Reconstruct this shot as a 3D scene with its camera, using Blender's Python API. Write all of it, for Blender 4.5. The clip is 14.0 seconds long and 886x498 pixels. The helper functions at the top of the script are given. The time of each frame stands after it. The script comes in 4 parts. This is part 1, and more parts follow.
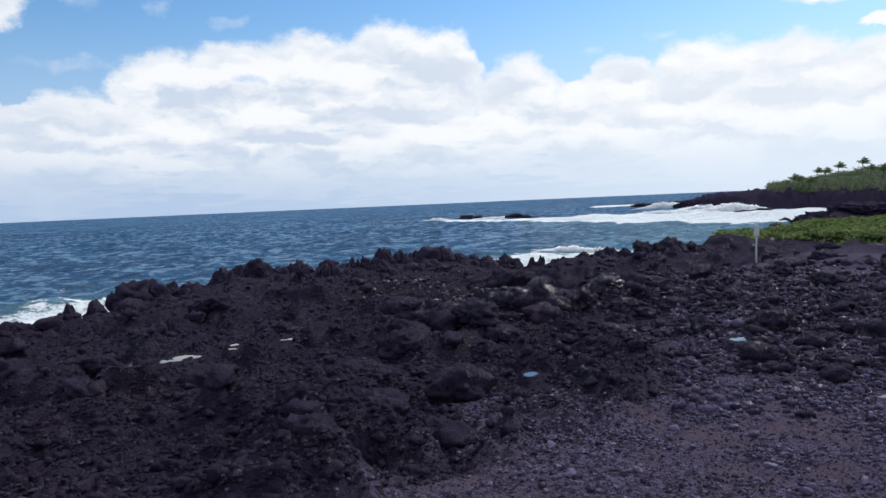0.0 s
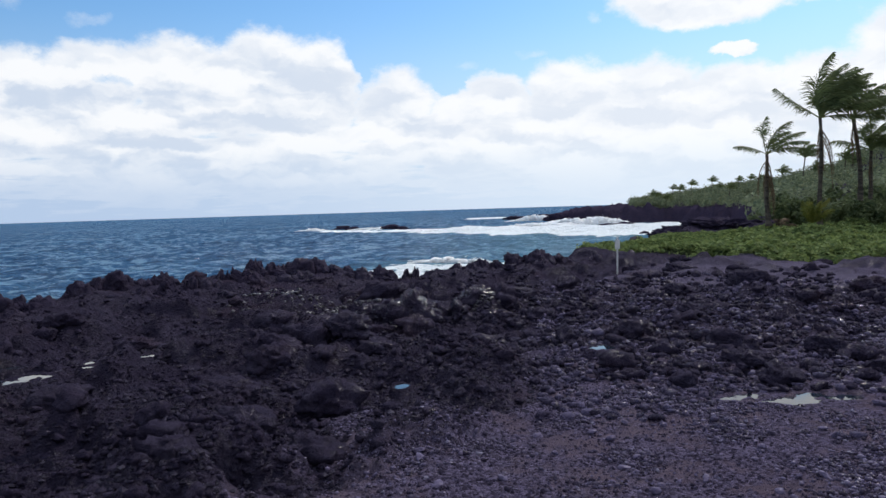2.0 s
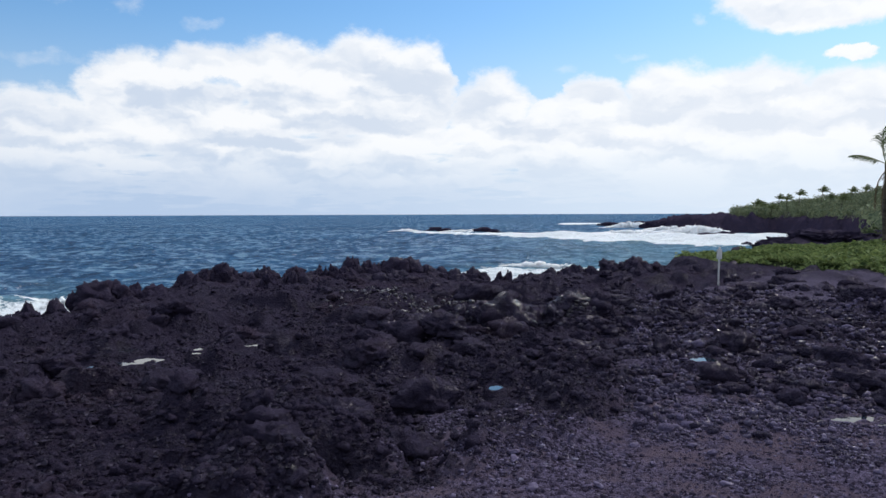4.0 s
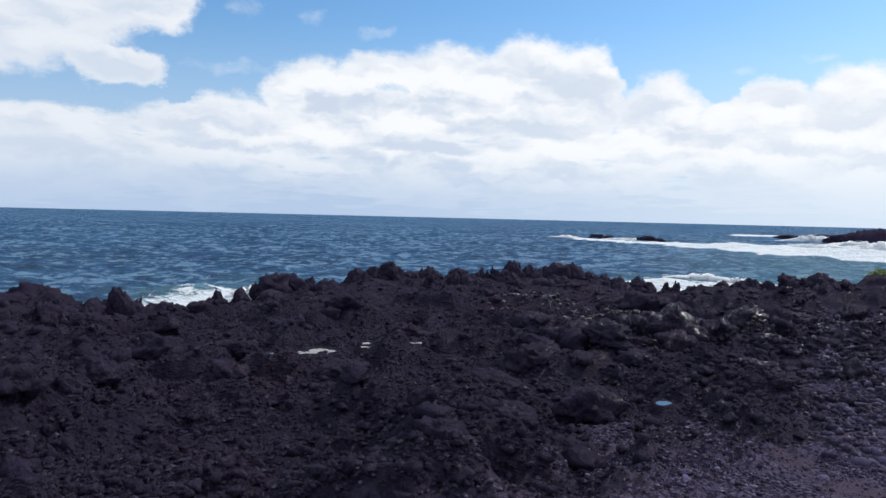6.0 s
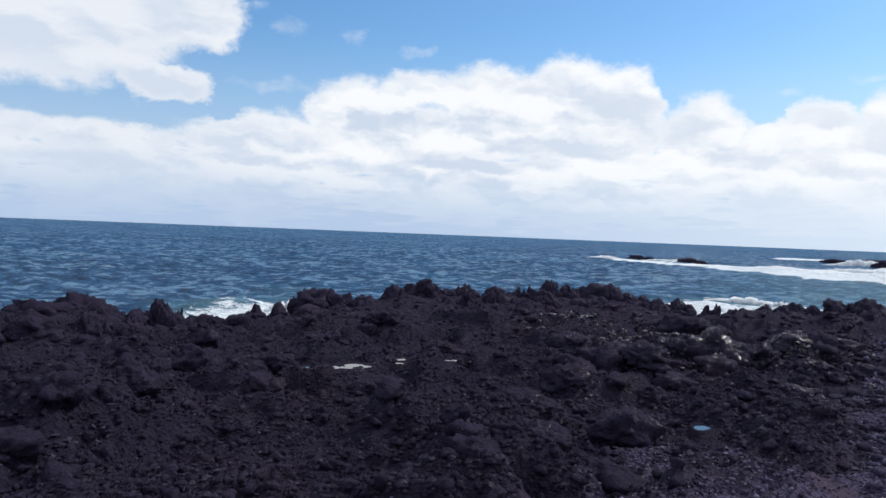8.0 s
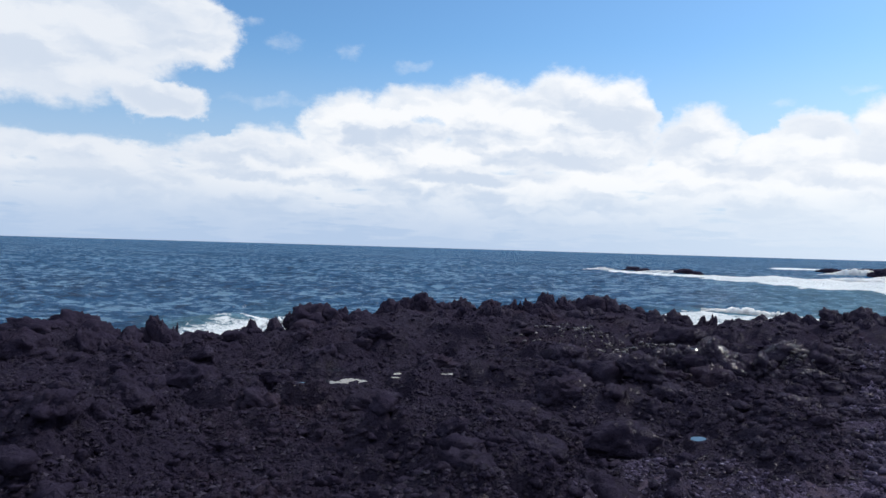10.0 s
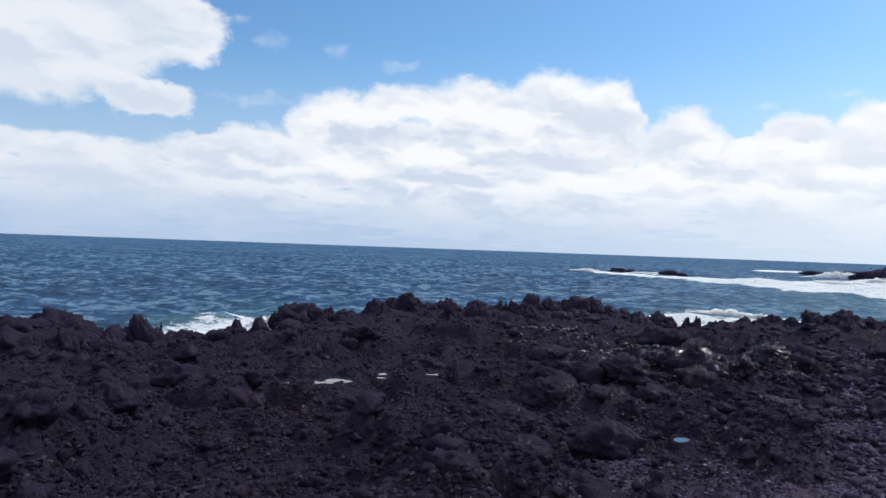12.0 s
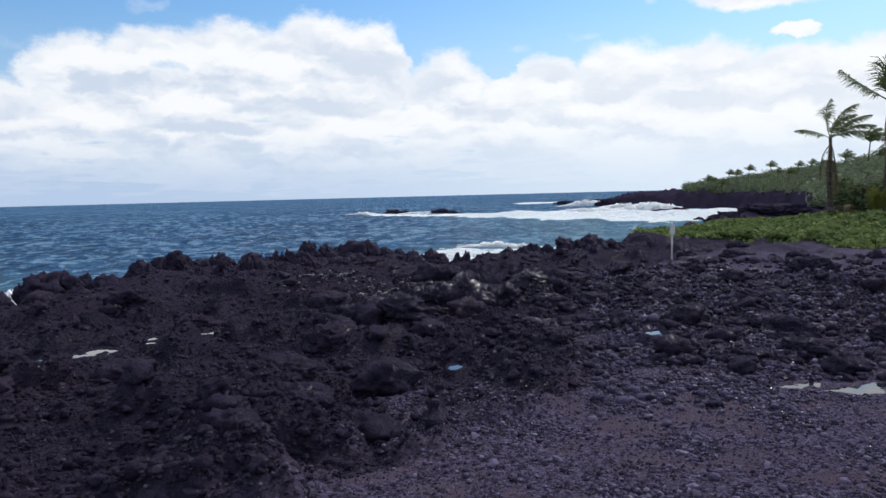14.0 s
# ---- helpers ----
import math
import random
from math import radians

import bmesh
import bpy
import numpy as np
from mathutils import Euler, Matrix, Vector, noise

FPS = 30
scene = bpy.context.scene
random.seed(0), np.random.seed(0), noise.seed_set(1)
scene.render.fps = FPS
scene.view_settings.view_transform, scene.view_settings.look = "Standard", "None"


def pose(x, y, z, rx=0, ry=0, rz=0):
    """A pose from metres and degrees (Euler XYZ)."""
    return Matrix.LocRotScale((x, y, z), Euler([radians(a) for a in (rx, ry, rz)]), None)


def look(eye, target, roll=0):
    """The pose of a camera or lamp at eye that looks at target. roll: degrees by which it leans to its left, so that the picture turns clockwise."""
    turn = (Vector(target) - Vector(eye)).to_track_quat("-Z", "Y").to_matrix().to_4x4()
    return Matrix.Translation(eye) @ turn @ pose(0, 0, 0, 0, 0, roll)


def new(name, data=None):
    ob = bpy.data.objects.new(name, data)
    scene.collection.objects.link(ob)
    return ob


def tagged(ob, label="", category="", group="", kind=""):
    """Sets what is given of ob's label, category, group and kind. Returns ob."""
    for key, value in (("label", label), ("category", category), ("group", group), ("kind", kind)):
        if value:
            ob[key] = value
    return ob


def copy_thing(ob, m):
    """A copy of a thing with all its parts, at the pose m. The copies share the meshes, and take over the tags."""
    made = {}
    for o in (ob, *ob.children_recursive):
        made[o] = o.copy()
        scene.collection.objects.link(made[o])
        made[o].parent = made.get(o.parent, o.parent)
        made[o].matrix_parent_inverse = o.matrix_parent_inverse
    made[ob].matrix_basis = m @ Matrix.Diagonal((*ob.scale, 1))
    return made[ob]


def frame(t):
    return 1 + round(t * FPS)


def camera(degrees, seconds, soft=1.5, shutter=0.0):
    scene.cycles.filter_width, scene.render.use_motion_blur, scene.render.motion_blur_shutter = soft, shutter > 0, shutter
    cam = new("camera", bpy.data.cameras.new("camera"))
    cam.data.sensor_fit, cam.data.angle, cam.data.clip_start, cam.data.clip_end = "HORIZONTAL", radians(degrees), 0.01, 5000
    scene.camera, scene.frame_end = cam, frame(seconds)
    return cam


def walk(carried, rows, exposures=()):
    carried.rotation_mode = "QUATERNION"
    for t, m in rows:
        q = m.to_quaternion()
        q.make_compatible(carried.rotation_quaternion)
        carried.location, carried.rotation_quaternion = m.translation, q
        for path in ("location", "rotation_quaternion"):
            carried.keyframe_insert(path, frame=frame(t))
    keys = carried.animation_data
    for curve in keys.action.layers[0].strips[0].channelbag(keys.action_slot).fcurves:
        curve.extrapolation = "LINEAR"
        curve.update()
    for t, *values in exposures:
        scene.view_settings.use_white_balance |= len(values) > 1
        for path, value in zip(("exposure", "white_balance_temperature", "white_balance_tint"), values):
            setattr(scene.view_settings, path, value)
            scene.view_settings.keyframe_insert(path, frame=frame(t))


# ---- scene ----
EYE = 1.6           # the viewer's eye over the lava
SEA = -7.8          # sea level

cam = camera(61.74, 14.0)
PATH = [
    (0, pose(0.046, 0.031, 1.604, 86.39, 2.50, 0.00)),
    (0.2, pose(0.060, 0.015, 1.612, 86.12, 2.30, -4.13)),
    (0.5, pose(0.074, 0.002, 1.621, 87.23, 2.22, -6.10)),
    (1, pose(0.079, 0.015, 1.615, 86.59, 2.13, -8.28)),
    (1.5, pose(0.079, 0.006, 1.622, 86.65, 1.85, -9.54)),
    (2, pose(0.087, 0.003, 1.624, 86.88, 1.76, -9.52)),
    (2.2, pose(0.080, 0.010, 1.627, 86.93, 1.68, -9.66)),
    (4.3, pose(0.015, -0.017, 1.613, 87.20, 0.39, -0.59)),
    (4.5, pose(0.014, 0.002, 1.617, 87.16, 0.53, 0.53)),
    (5, pose(-0.003, 0.006, 1.608, 87.17, -0.57, 3.73)),
    (5.5, pose(-0.041, 0.016, 1.589, 87.18, -0.26, 8.92)),
    (6, pose(-0.062, 0.013, 1.599, 87.47, -1.38, 9.94)),
    (6.5, pose(-0.063, -0.010, 1.603, 87.76, -1.02, 12.16)),
    (7, pose(-0.051, -0.012, 1.599, 88.05, -1.67, 13.32)),
    (7.5, pose(-0.040, -0.007, 1.601, 88.28, -1.76, 12.99)),
    (8, pose(-0.048, 0.000, 1.594, 88.78, -2.26, 12.87)),
    (8.5, pose(-0.052, -0.012, 1.603, 89.19, -0.73, 13.66)),
    (8.7, pose(-0.033, -0.001, 1.611, 89.23, -1.07, 13.20)),
    (10.8, pose(-0.024, 0.001, 1.583, 90.02, -1.81, 12.41)),
    (11, pose(-0.038, -0.011, 1.604, 89.82, -1.78, 12.25)),
    (11.5, pose(-0.031, -0.003, 1.604, 89.80, -1.75, 12.11)),
    (12, pose(-0.024, -0.007, 1.598, 89.88, -2.04, 11.53)),
    (12.5, pose(-0.014, -0.005, 1.602, 89.88, -1.28, 11.06)),
    (13, pose(-0.012, -0.003, 1.603, 89.89, -1.30, 11.15)),
    (13.5, pose(-0.013, -0.002, 1.602, 89.66, -0.98, 12.69)),
    (13.6, pose(-0.014, 0.000, 1.602, 89.23, -0.44, 12.28)),
    (13.7, pose(-0.002, 0.000, 1.602, 88.58, 0.50, 10.08)),
    (13.8, pose(0.005, 0.000, 1.602, 87.88, 0.52, 4.35)),
    (13.9, pose(0.026, 0.000, 1.602, 87.98, 0.17, -2.78)),
    (14, pose(0.035, -0.002, 1.604, 85.78, 1.44, -5.69)),
]
walk(cam, PATH)

# ---- light: high sun ahead to the right, broken trade-wind cumulus ----
SUN_AZ, SUN_EL = -44.0, 42.0     # degrees, left positive from +y


def plan(az, dist):
    """The place at a bearing (degrees, left positive) and distance from the viewpoint."""
    a = radians(az)
    return -dist * math.sin(a), dist * math.cos(a)


sun = new("sun", bpy.data.lights.new("sun", "SUN"))
sun.data.energy, sun.data.angle, sun.data.color = 2.4, radians(0.6), (1.0, 0.96, 0.9)
sx, sy = plan(SUN_AZ, math.cos(radians(SUN_EL)))
sun.matrix_world = look((60 * sx, 60 * sy, 60 * math.sin(radians(SUN_EL))), (0, 0, 0))


class Nodes:
    """A short way to write shader trees."""

    def __init__(self, tree):
        self.t = tree
        tree.nodes.clear()

    def add(self, kind, **inputs):
        n = self.t.nodes.new(kind)
        for k, v in inputs.items():
            self.put(n, k.replace("_", " "), v)
        return n

    def put(self, n, k, v):
        s = n.inputs[int(k[1:])] if k[0] == "i" and k[1:].isdigit() else n.inputs[k]
        if isinstance(v, bpy.types.NodeSocket):
            self.t.links.new(v, s)
        else:
            s.default_value = v

    def math(self, op, a, b=0.0, c=0.0, clamp=False):
        n = self.t.nodes.new("ShaderNodeMath")
        n.operation, n.use_clamp = op, clamp
        for i, v in enumerate((a, b, c)):
            self.put(n, "i%d" % i, v)
        return n.outputs[0]

    def vmath(self, op, a, b=(0, 0, 0)):
        n = self.t.nodes.new("ShaderNodeVectorMath")
        n.operation = op
        self.put(n, "i0", a)
        self.put(n, "i1", b)
        return n.outputs["Value" if op == "DISTANCE" else "Vector"]

    def step(self, v, lo, hi, a=0.0, b=1.0):
        n = self.t.nodes.new("ShaderNodeMapRange")
        n.interpolation_type = "SMOOTHSTEP"
        for i, x in enumerate((v, lo, hi, a, b)):
            self.put(n, "i%d" % i, x)
        return n.outputs[0]

    def mix(self, f, a, b):
        n = self.t.nodes.new("ShaderNodeMix")
        n.data_type = "RGBA"
        self.put(n, "i0", f)
        self.put(n, "i6", a)
        self.put(n, "i7", b)
        return n.outputs[2]

    def noise(self, vec, scale, detail=4.0, rough=0.55, warp=0.0):
        n = self.t.nodes.new("ShaderNodeTexNoise")
        self.put(n, "Vector", vec)
        for k, v in (("Scale", scale), ("Detail", detail), ("Roughness", rough), ("Distortion", warp)):
            n.inputs[k].default_value = v
        return n.outputs["Fac"]

    def voronoi(self, vec, scale, out="Distance"):
        n = self.t.nodes.new("ShaderNodeTexVoronoi")
        self.put(n, "Vector", vec)
        n.inputs["Scale"].default_value = scale
        return n.outputs[out]

    def join(self, x, y, z=0.0):
        n = self.t.nodes.new("ShaderNodeCombineXYZ")
        for i, v in enumerate((x, y, z)):
            self.put(n, "i%d" % i, v)
        return n.outputs[0]


world = bpy.data.worlds.new("world")
scene.world = world
world.use_nodes = True
N = Nodes(world.node_tree)
way = N.add("ShaderNodeTexCoord").outputs["Generated"]
sep = N.add("ShaderNodeSeparateXYZ", Vector=way)
deg = 180 / math.pi
az = N.math("MULTIPLY", N.math("ARCTAN2", N.math("MULTIPLY", sep.outputs[0], -1.0), sep.outputs[1]), deg)
el = N.math("MULTIPLY", N.math("ARCSINE", sep.outputs[2]), deg)
# cloud masses: bearing, height, half width, half height, in degrees
CLOUDS = [
    (20.0, 6.6, 4.2, 5.0), (15.0, 7.3, 5.0, 5.0), (10.0, 8.0, 6.0, 5.1), (3.6, 8.2, 5.6, 5.2), (-0.6, 8.6, 3.3, 4.5), (-6.2, 6.4, 4.0, 4.3), (-10.2, 4.6, 3.6, 4.1),
    (-13.6, 6.0, 3.6, 4.1), (-19.4, 6.2, 4.8, 4.8), (-25, 6, 6, 4.5), (-31, 5.5, 6, 4.1), (-37.5, 5.5, 6, 4.4), (-46, 8, 9, 6), (-65, 9, 14, 7),
    (27, 4.0, 7.5, 4.6), (37, 3.2, 9, 3.8), (47, 4, 8, 4), (8, 3.5, 22, 3.6), (-24, 3.0, 22, 3.4),
    (41, 13.8, 9.6, 5.6), (32.0, 14.6, 3.9, 2.9), (33.8, 9.7, 3.6, 1.5), (38, 18, 8.5, 4.5), (52, 16, 12, 10), (70, 14, 14, 9),
    # the last one is added high up so that the long puddle mirrors white
    (-29.2, 14.2, 6.8, 2.5), (-31.0, 10.3, 1.9, 0.6), (-38, 15.5, 5, 3),
]
# blue gaps, and the thick grey hearts of the masses
GAPS = [(14.2, 9.2, 2.2, 0.7), (12.8, 8.0, 1.1, 1.2), (37, 7.7, 6.0, 0.45), (30.0, 8.2, 1.3, 0.9), (-10.4, 9.0, 1.3, 1.1), (-3.9, 11.2, 0.8, 1.2)]
HEARTS = [(-4.6, 7.6, 2.4, 1.5), (1.4, 8.3, 4.2, 1.5), (7.0, 6.6, 4.5, 0.8), (37, 9.6, 5.5, 1.4), (44, 10.5, 6, 2.5), (-9, 5.6, 4, 0.7), (-17, 6.6, 4, 1.0), (18, 8.0, 3.0, 0.8), (-24, 6.2, 4, 0.8), (10, 5.0, 8, 0.6), (26, 4.6, 6, 0.6), (-6, 4.4, 5, 0.5), (-15, 4.9, 5, 0.6), (31, 6.0, 4, 0.6), (-31, 5.6, 5, 0.7)]


def masses(u, v, rows):
    total = None
    for ca, ce, ra, re in rows:
        du = N.math("MULTIPLY", N.math("SUBTRACT", u, ca), 1 / ra)
        dv = N.math("MULTIPLY", N.math("SUBTRACT", v, ce), 1 / re)
        one = N.math("SUBTRACT", 1.0, N.math("ADD", N.math("MULTIPLY", du, du), N.math("MULTIPLY", dv, dv)))
        total = one if total is None else N.math("MAXIMUM", total, one)
    return total


flat_way = N.join(az, N.math("MULTIPLY", el, 1.35))
warp = N.noise(flat_way, 0.28, 6.0, 0.62)
warp2 = N.noise(N.vmath("ADD", flat_way, (40.0, 7.0, 7.0)), 0.30, 6.0, 0.62)
u = N.math("ADD", az, N.math("MULTIPLY", N.math("SUBTRACT", warp, 0.5), 3.6))
v = N.math("ADD", el, N.math("MULTIPLY", N.math("SUBTRACT", warp2, 0.62), 2.4))
dens = masses(u, v, CLOUDS)
# puffs in the rest of the sky, unseen, thickened overhead and behind as fill light
high = N.step(N.noise(way, 3.2, 6.0, 0.6), 0.36, 0.54, -1.0, 0.6)
ahead = N.step(N.math("ABSOLUTE", az), 55.0, 75.0, 1.0, 0.0)
high = N.math("MULTIPLY_ADD", N.math("MULTIPLY", N.step(el, 20, 28, 1.0, 0.0), ahead), -2.0, high)
dens = N.math("MAXIMUM", dens, high)
dens = N.math("SUBTRACT", dens, N.math("MULTIPLY", N.math("MAXIMUM", masses(u, v, GAPS), 0.0), 0.6))
# billows, and long thin rows towards the horizon
fine = N.noise(N.vmath("ADD", flat_way, (0.0, 0.0, 11.0)), 0.75, 6.0, 0.62)
dens = N.math("ADD", dens, N.math("MULTIPLY", N.math("SUBTRACT", fine, 0.5), 0.5))
lift = N.math("ADD", sep.outputs[2], 0.10)
layer = N.join(N.math("DIVIDE", sep.outputs[0], lift), N.math("DIVIDE", sep.outputs[1], lift), 5.0)
rows_low = N.noise(layer, 1.9, 4.0, 0.52, 0.3)
dens = N.math("ADD", dens, N.math("MULTIPLY", N.math("SUBTRACT", rows_low, 0.55), N.step(el, 4.0, 10.0, 2.0, 0.4)))
cover = N.math("MULTIPLY", N.step(dens, -0.10, 0.38), N.step(el, 0.5, 6.0, 0.5, 1.0))
# faint torn wisps above the long bank
WISPS = [(25.0, 14.4, 1.4, 0.6), (20.5, 14.1, 0.9, 0.7), (15.3, 13.4, 1.4, 0.6), (25.6, 10.0, 4.0, 0.5), (27.6, 15.6, 0.9, 0.5), (-21.4, 13.4, 0.7, 0.5), (-12, 10.6, 1.2, 0.5), (-16.5, 11.2, 1.4, 0.4)]
thin = N.math("ADD", masses(u, v, WISPS), N.math("MULTIPLY", N.math("SUBTRACT", fine, 0.5), 3.2))
cover = N.math("MAXIMUM", cover, N.step(thin, -0.2, 2.1, 0.0, 0.38))
# thin haze, thicker towards the sea
haze = N.step(el, 1.0, 16.0, 0.95, 0.0)


def billow(scale, detail, dx, dy):
    """How much denser the cloud gets upwards: its grey undersides against its lit tops."""
    p = N.join(N.math("MULTIPLY", u, 0.85), N.math("MULTIPLY", v, 2.2), 23.0)
    here = N.noise(p, scale, detail, 0.5)
    above = N.noise(N.vmath("ADD", p, (dx, dy, 0.0)), scale, detail, 0.5)
    return N.math("SUBTRACT", above, here)


soft = billow(0.18, 3.0, -0.8, 2.4)
crisp = billow(0.5, 3.0, -0.35, 0.9)
grey = N.math("ADD", N.math("MULTIPLY", soft, 1.15), N.math("MULTIPLY", crisp, 0.3))
grey = N.math("ADD", grey, N.math("MULTIPLY", N.math("MAXIMUM", masses(u, v, HEARTS), 0.0), 0.19))
deep_in = N.step(dens, 0.0, 0.8)
shade = N.math("MULTIPLY", N.step(grey, -0.07, 0.22), deep_in)
sunny = N.step(az, 22.0, -30.0, 0.0, 1.0)
cloud = N.mix(shade, N.mix(N.step(grey, 0.02, -0.16), (8.7, 9.1, 9.7, 1), (9.5, 9.7, 10.0, 1)), (6.2, 7.1, 8.5, 1))
cloud = N.mix(sunny, cloud, N.mix(0.42, cloud, (10.1, 10.3, 10.6, 1)))
cloud = N.mix(N.step(az, 20.0, 34.0, 0.0, 0.5), cloud, (6.9, 7.6, 8.7, 1))
sky = N.add("ShaderNodeTexSky")
sky.sky_type, sky.sun_disc = "NISHITA", False
sky.sun_elevation, sky.sun_rotation = radians(SUN_EL), radians(-SUN_AZ)
sky.altitude, sky.air_density, sky.dust_density, sky.ozone_density = 0, 1.0, 0.6, 1.5
blue = N.vmath("MULTIPLY", sky.outputs[0], (0.76, 1.12, 1.38))
mist = N.mix(sunny, (4.7, 6.0, 8.1, 1), (7.1, 8.2, 9.6, 1))
lower = N.mix(haze, blue, mist)
full = N.mix(cover, lower, cloud)
full = N.mix(N.step(el, 0.0, 5.0, 0.75, 0.0), full, mist)
back = N.add("ShaderNodeBackground", Color=full, Strength=0.1)
N.add("ShaderNodeOutputWorld", Surface=back.outputs[0])


# ---- materials ----
def material(name):
    m = bpy.data.materials.new(name)
    m.use_nodes = True
    n = Nodes(m.node_tree)
    return m, n, n.add("ShaderNodeNewGeometry").outputs["Position"]


def finish(n, colour, rough=0.8, bump=None, strength=0.5, distance=0.02, spec=0.5, wet=0.0, **more):
    p = n.add("ShaderNodeBsdfPrincipled")
    n.put(p, "Base Color", colour)
    n.put(p, "Roughness", rough)
    n.put(p, "Specular IOR Level", spec)
    for k, w in more.items():
        n.put(p, k.replace("_", " "), w)
    if bump is not None:
        b = n.add("ShaderNodeBump", Height=bump, Strength=strength, Distance=distance)
        n.t.links.new(b.outputs[0], p.inputs["Normal"])
    out = p.outputs[0]
    if wet != 0.0:
        # a thin film of water over a share of the surface
        g = n.add("ShaderNodeBsdfGlossy", Color=(1, 1, 1, 1), Roughness=0.24)
        edge = n.add("ShaderNodeFresnel", IOR=1.33)
        if bump is not None:
            n.t.links.new(b.outputs[0], g.inputs["Normal"])
            n.t.links.new(b.outputs[0], edge.inputs["Normal"])
        film = n.math("MULTIPLY", edge.outputs[0], wet)
        out = n.add("ShaderNodeMixShader", i0=film, i1=out, i2=g.outputs[0]).outputs[0]
    n.add("ShaderNodeOutputMaterial", Surface=out)


def lava_nodes(n, at, rock=1.0):
    """Black basalt clinker with rusty and grey faces."""
    rust = n.step(n.noise(at, 0.55, 5, 0.6), 0.5, 0.8)
    grain = n.noise(at, 38.0, 6, 0.7)
    blotch = n.noise(at, 4.2, 5, 0.65)
    c = n.mix(rust, (0.0307, 0.0247, 0.0449, 1), (0.0495, 0.0330, 0.0474, 1))
    c = n.mix(n.step(blotch, 0.45, 0.75), c, (0.0535, 0.0453, 0.0729, 1))
    c = n.mix(n.step(grain, 0.56, 0.78, 0.0, 0.75), c, (0.0872, 0.0762, 0.1154, 1))
    c = n.mix(n.step(grain, 0.5, 0.28, 0.0, 0.7), c, (0.0268, 0.0216, 0.0376, 1))
    pits = n.voronoi(at, 30.0)
    height = n.math("ADD", n.math("MULTIPLY", grain, 0.5), n.math("ADD", n.math("MULTIPLY", pits, 0.4), n.math("MULTIPLY", n.noise(at, 11.0, 7, 0.75), 1.6)))
    return c, height, n.step(blotch, 0.3, 0.7, 0.5, 0.9)


def damp(n, at, most, least):
    """How much of the rock the spray from the blowhole keeps wet: patchy, drying out with distance."""
    far = n.vmath("DISTANCE", at, (3.5, 12.5, 0.0))
    patch = n.step(n.noise(at, 0.9, 5, 0.6), 0.4, 0.65, 0.3, 1.0)
    reach = n.math("MULTIPLY", n.step(far, 2.0, 11.0, most, least), n.step(far, 20.0, 45.0, 1.0, 0.0))
    return n.math("MULTIPLY", reach, patch)


def lava_material(name):
    m, n, at = material(name)
    c, height, rough = lava_nodes(n, at)
    finish(n, c, rough, height, 0.75, 0.045, 0.0, wet=damp(n, at, 0.10, 0.03))
    return m


def ground_material():
    m, n, at = material("lava ground")
    c, height, rough = lava_nodes(n, at)
    gravel = n.add("ShaderNodeAttribute")
    gravel.attribute_name = "gravel"
    g = gravel.outputs["Fac"]
    loose = n.vmath("ADD", at, n.vmath("MULTIPLY", n.add("ShaderNodeTexNoise", Vector=at, Scale=30.0).outputs["Color"], (0.03, 0.03, 0.03)))
    cell = n.voronoi(loose, 44.0, "Color")
    stone = n.add("ShaderNodeSeparateColor", Color=cell).outputs[0]
    pebble = n.mix(stone, (0.0258, 0.0198, 0.0352, 1), (0.1505, 0.1242, 0.2004, 1))
    fines = n.mix(n.noise(at, 120.0, 4, 0.7), (0.0669, 0.0487, 0.0694, 1), (0.1393, 0.1056, 0.1437, 1))
    patch = n.step(n.noise(at, 1.5, 6, 0.68), 0.47, 0.60)
    dust = n.mix(patch, pebble, fines)
    dome = n.math("MULTIPLY", n.math("SUBTRACT", 1.0, n.voronoi(loose, 44.0)), n.math("SUBTRACT", 1.0, patch))
    dome = n.math("ADD", n.math("MULTIPLY", dome, 0.5), n.math("MULTIPLY", n.noise(at, 70.0, 5, 0.7), 0.55))
    c = n.mix(g, c, dust)
    h = n.math("ADD", n.math("MULTIPLY", n.math("SUBTRACT", 1.0, g), height), n.math("MULTIPLY", g, dome))
    sand = n.add("ShaderNodeAttribute")
    sand.attribute_name = "sand"
    fine = n.noise(at, 90.0, 3, 0.6)
    c = n.mix(sand.outputs["Fac"], c, n.mix(fine, (0.0731, 0.0612, 0.0970, 1), (0.1376, 0.1170, 0.1784, 1)))
    green = n.add("ShaderNodeAttribute")
    green.attribute_name = "soil"
    c = n.mix(green.outputs["Fac"], c, n.mix(blend(n, at), (0.03, 0.042, 0.016, 1), (0.05, 0.075, 0.025, 1)))
    finish(n, c, n.mix(g, rough, (0.62, 0.62, 0.62, 1)), h, 0.85, 0.07, 0.0, wet=damp(n, at, 0.012, 0.016))
    return m


def blend(n, at):
    return n.step(n.noise(at, 0.35, 5, 0.6), 0.35, 0.65)


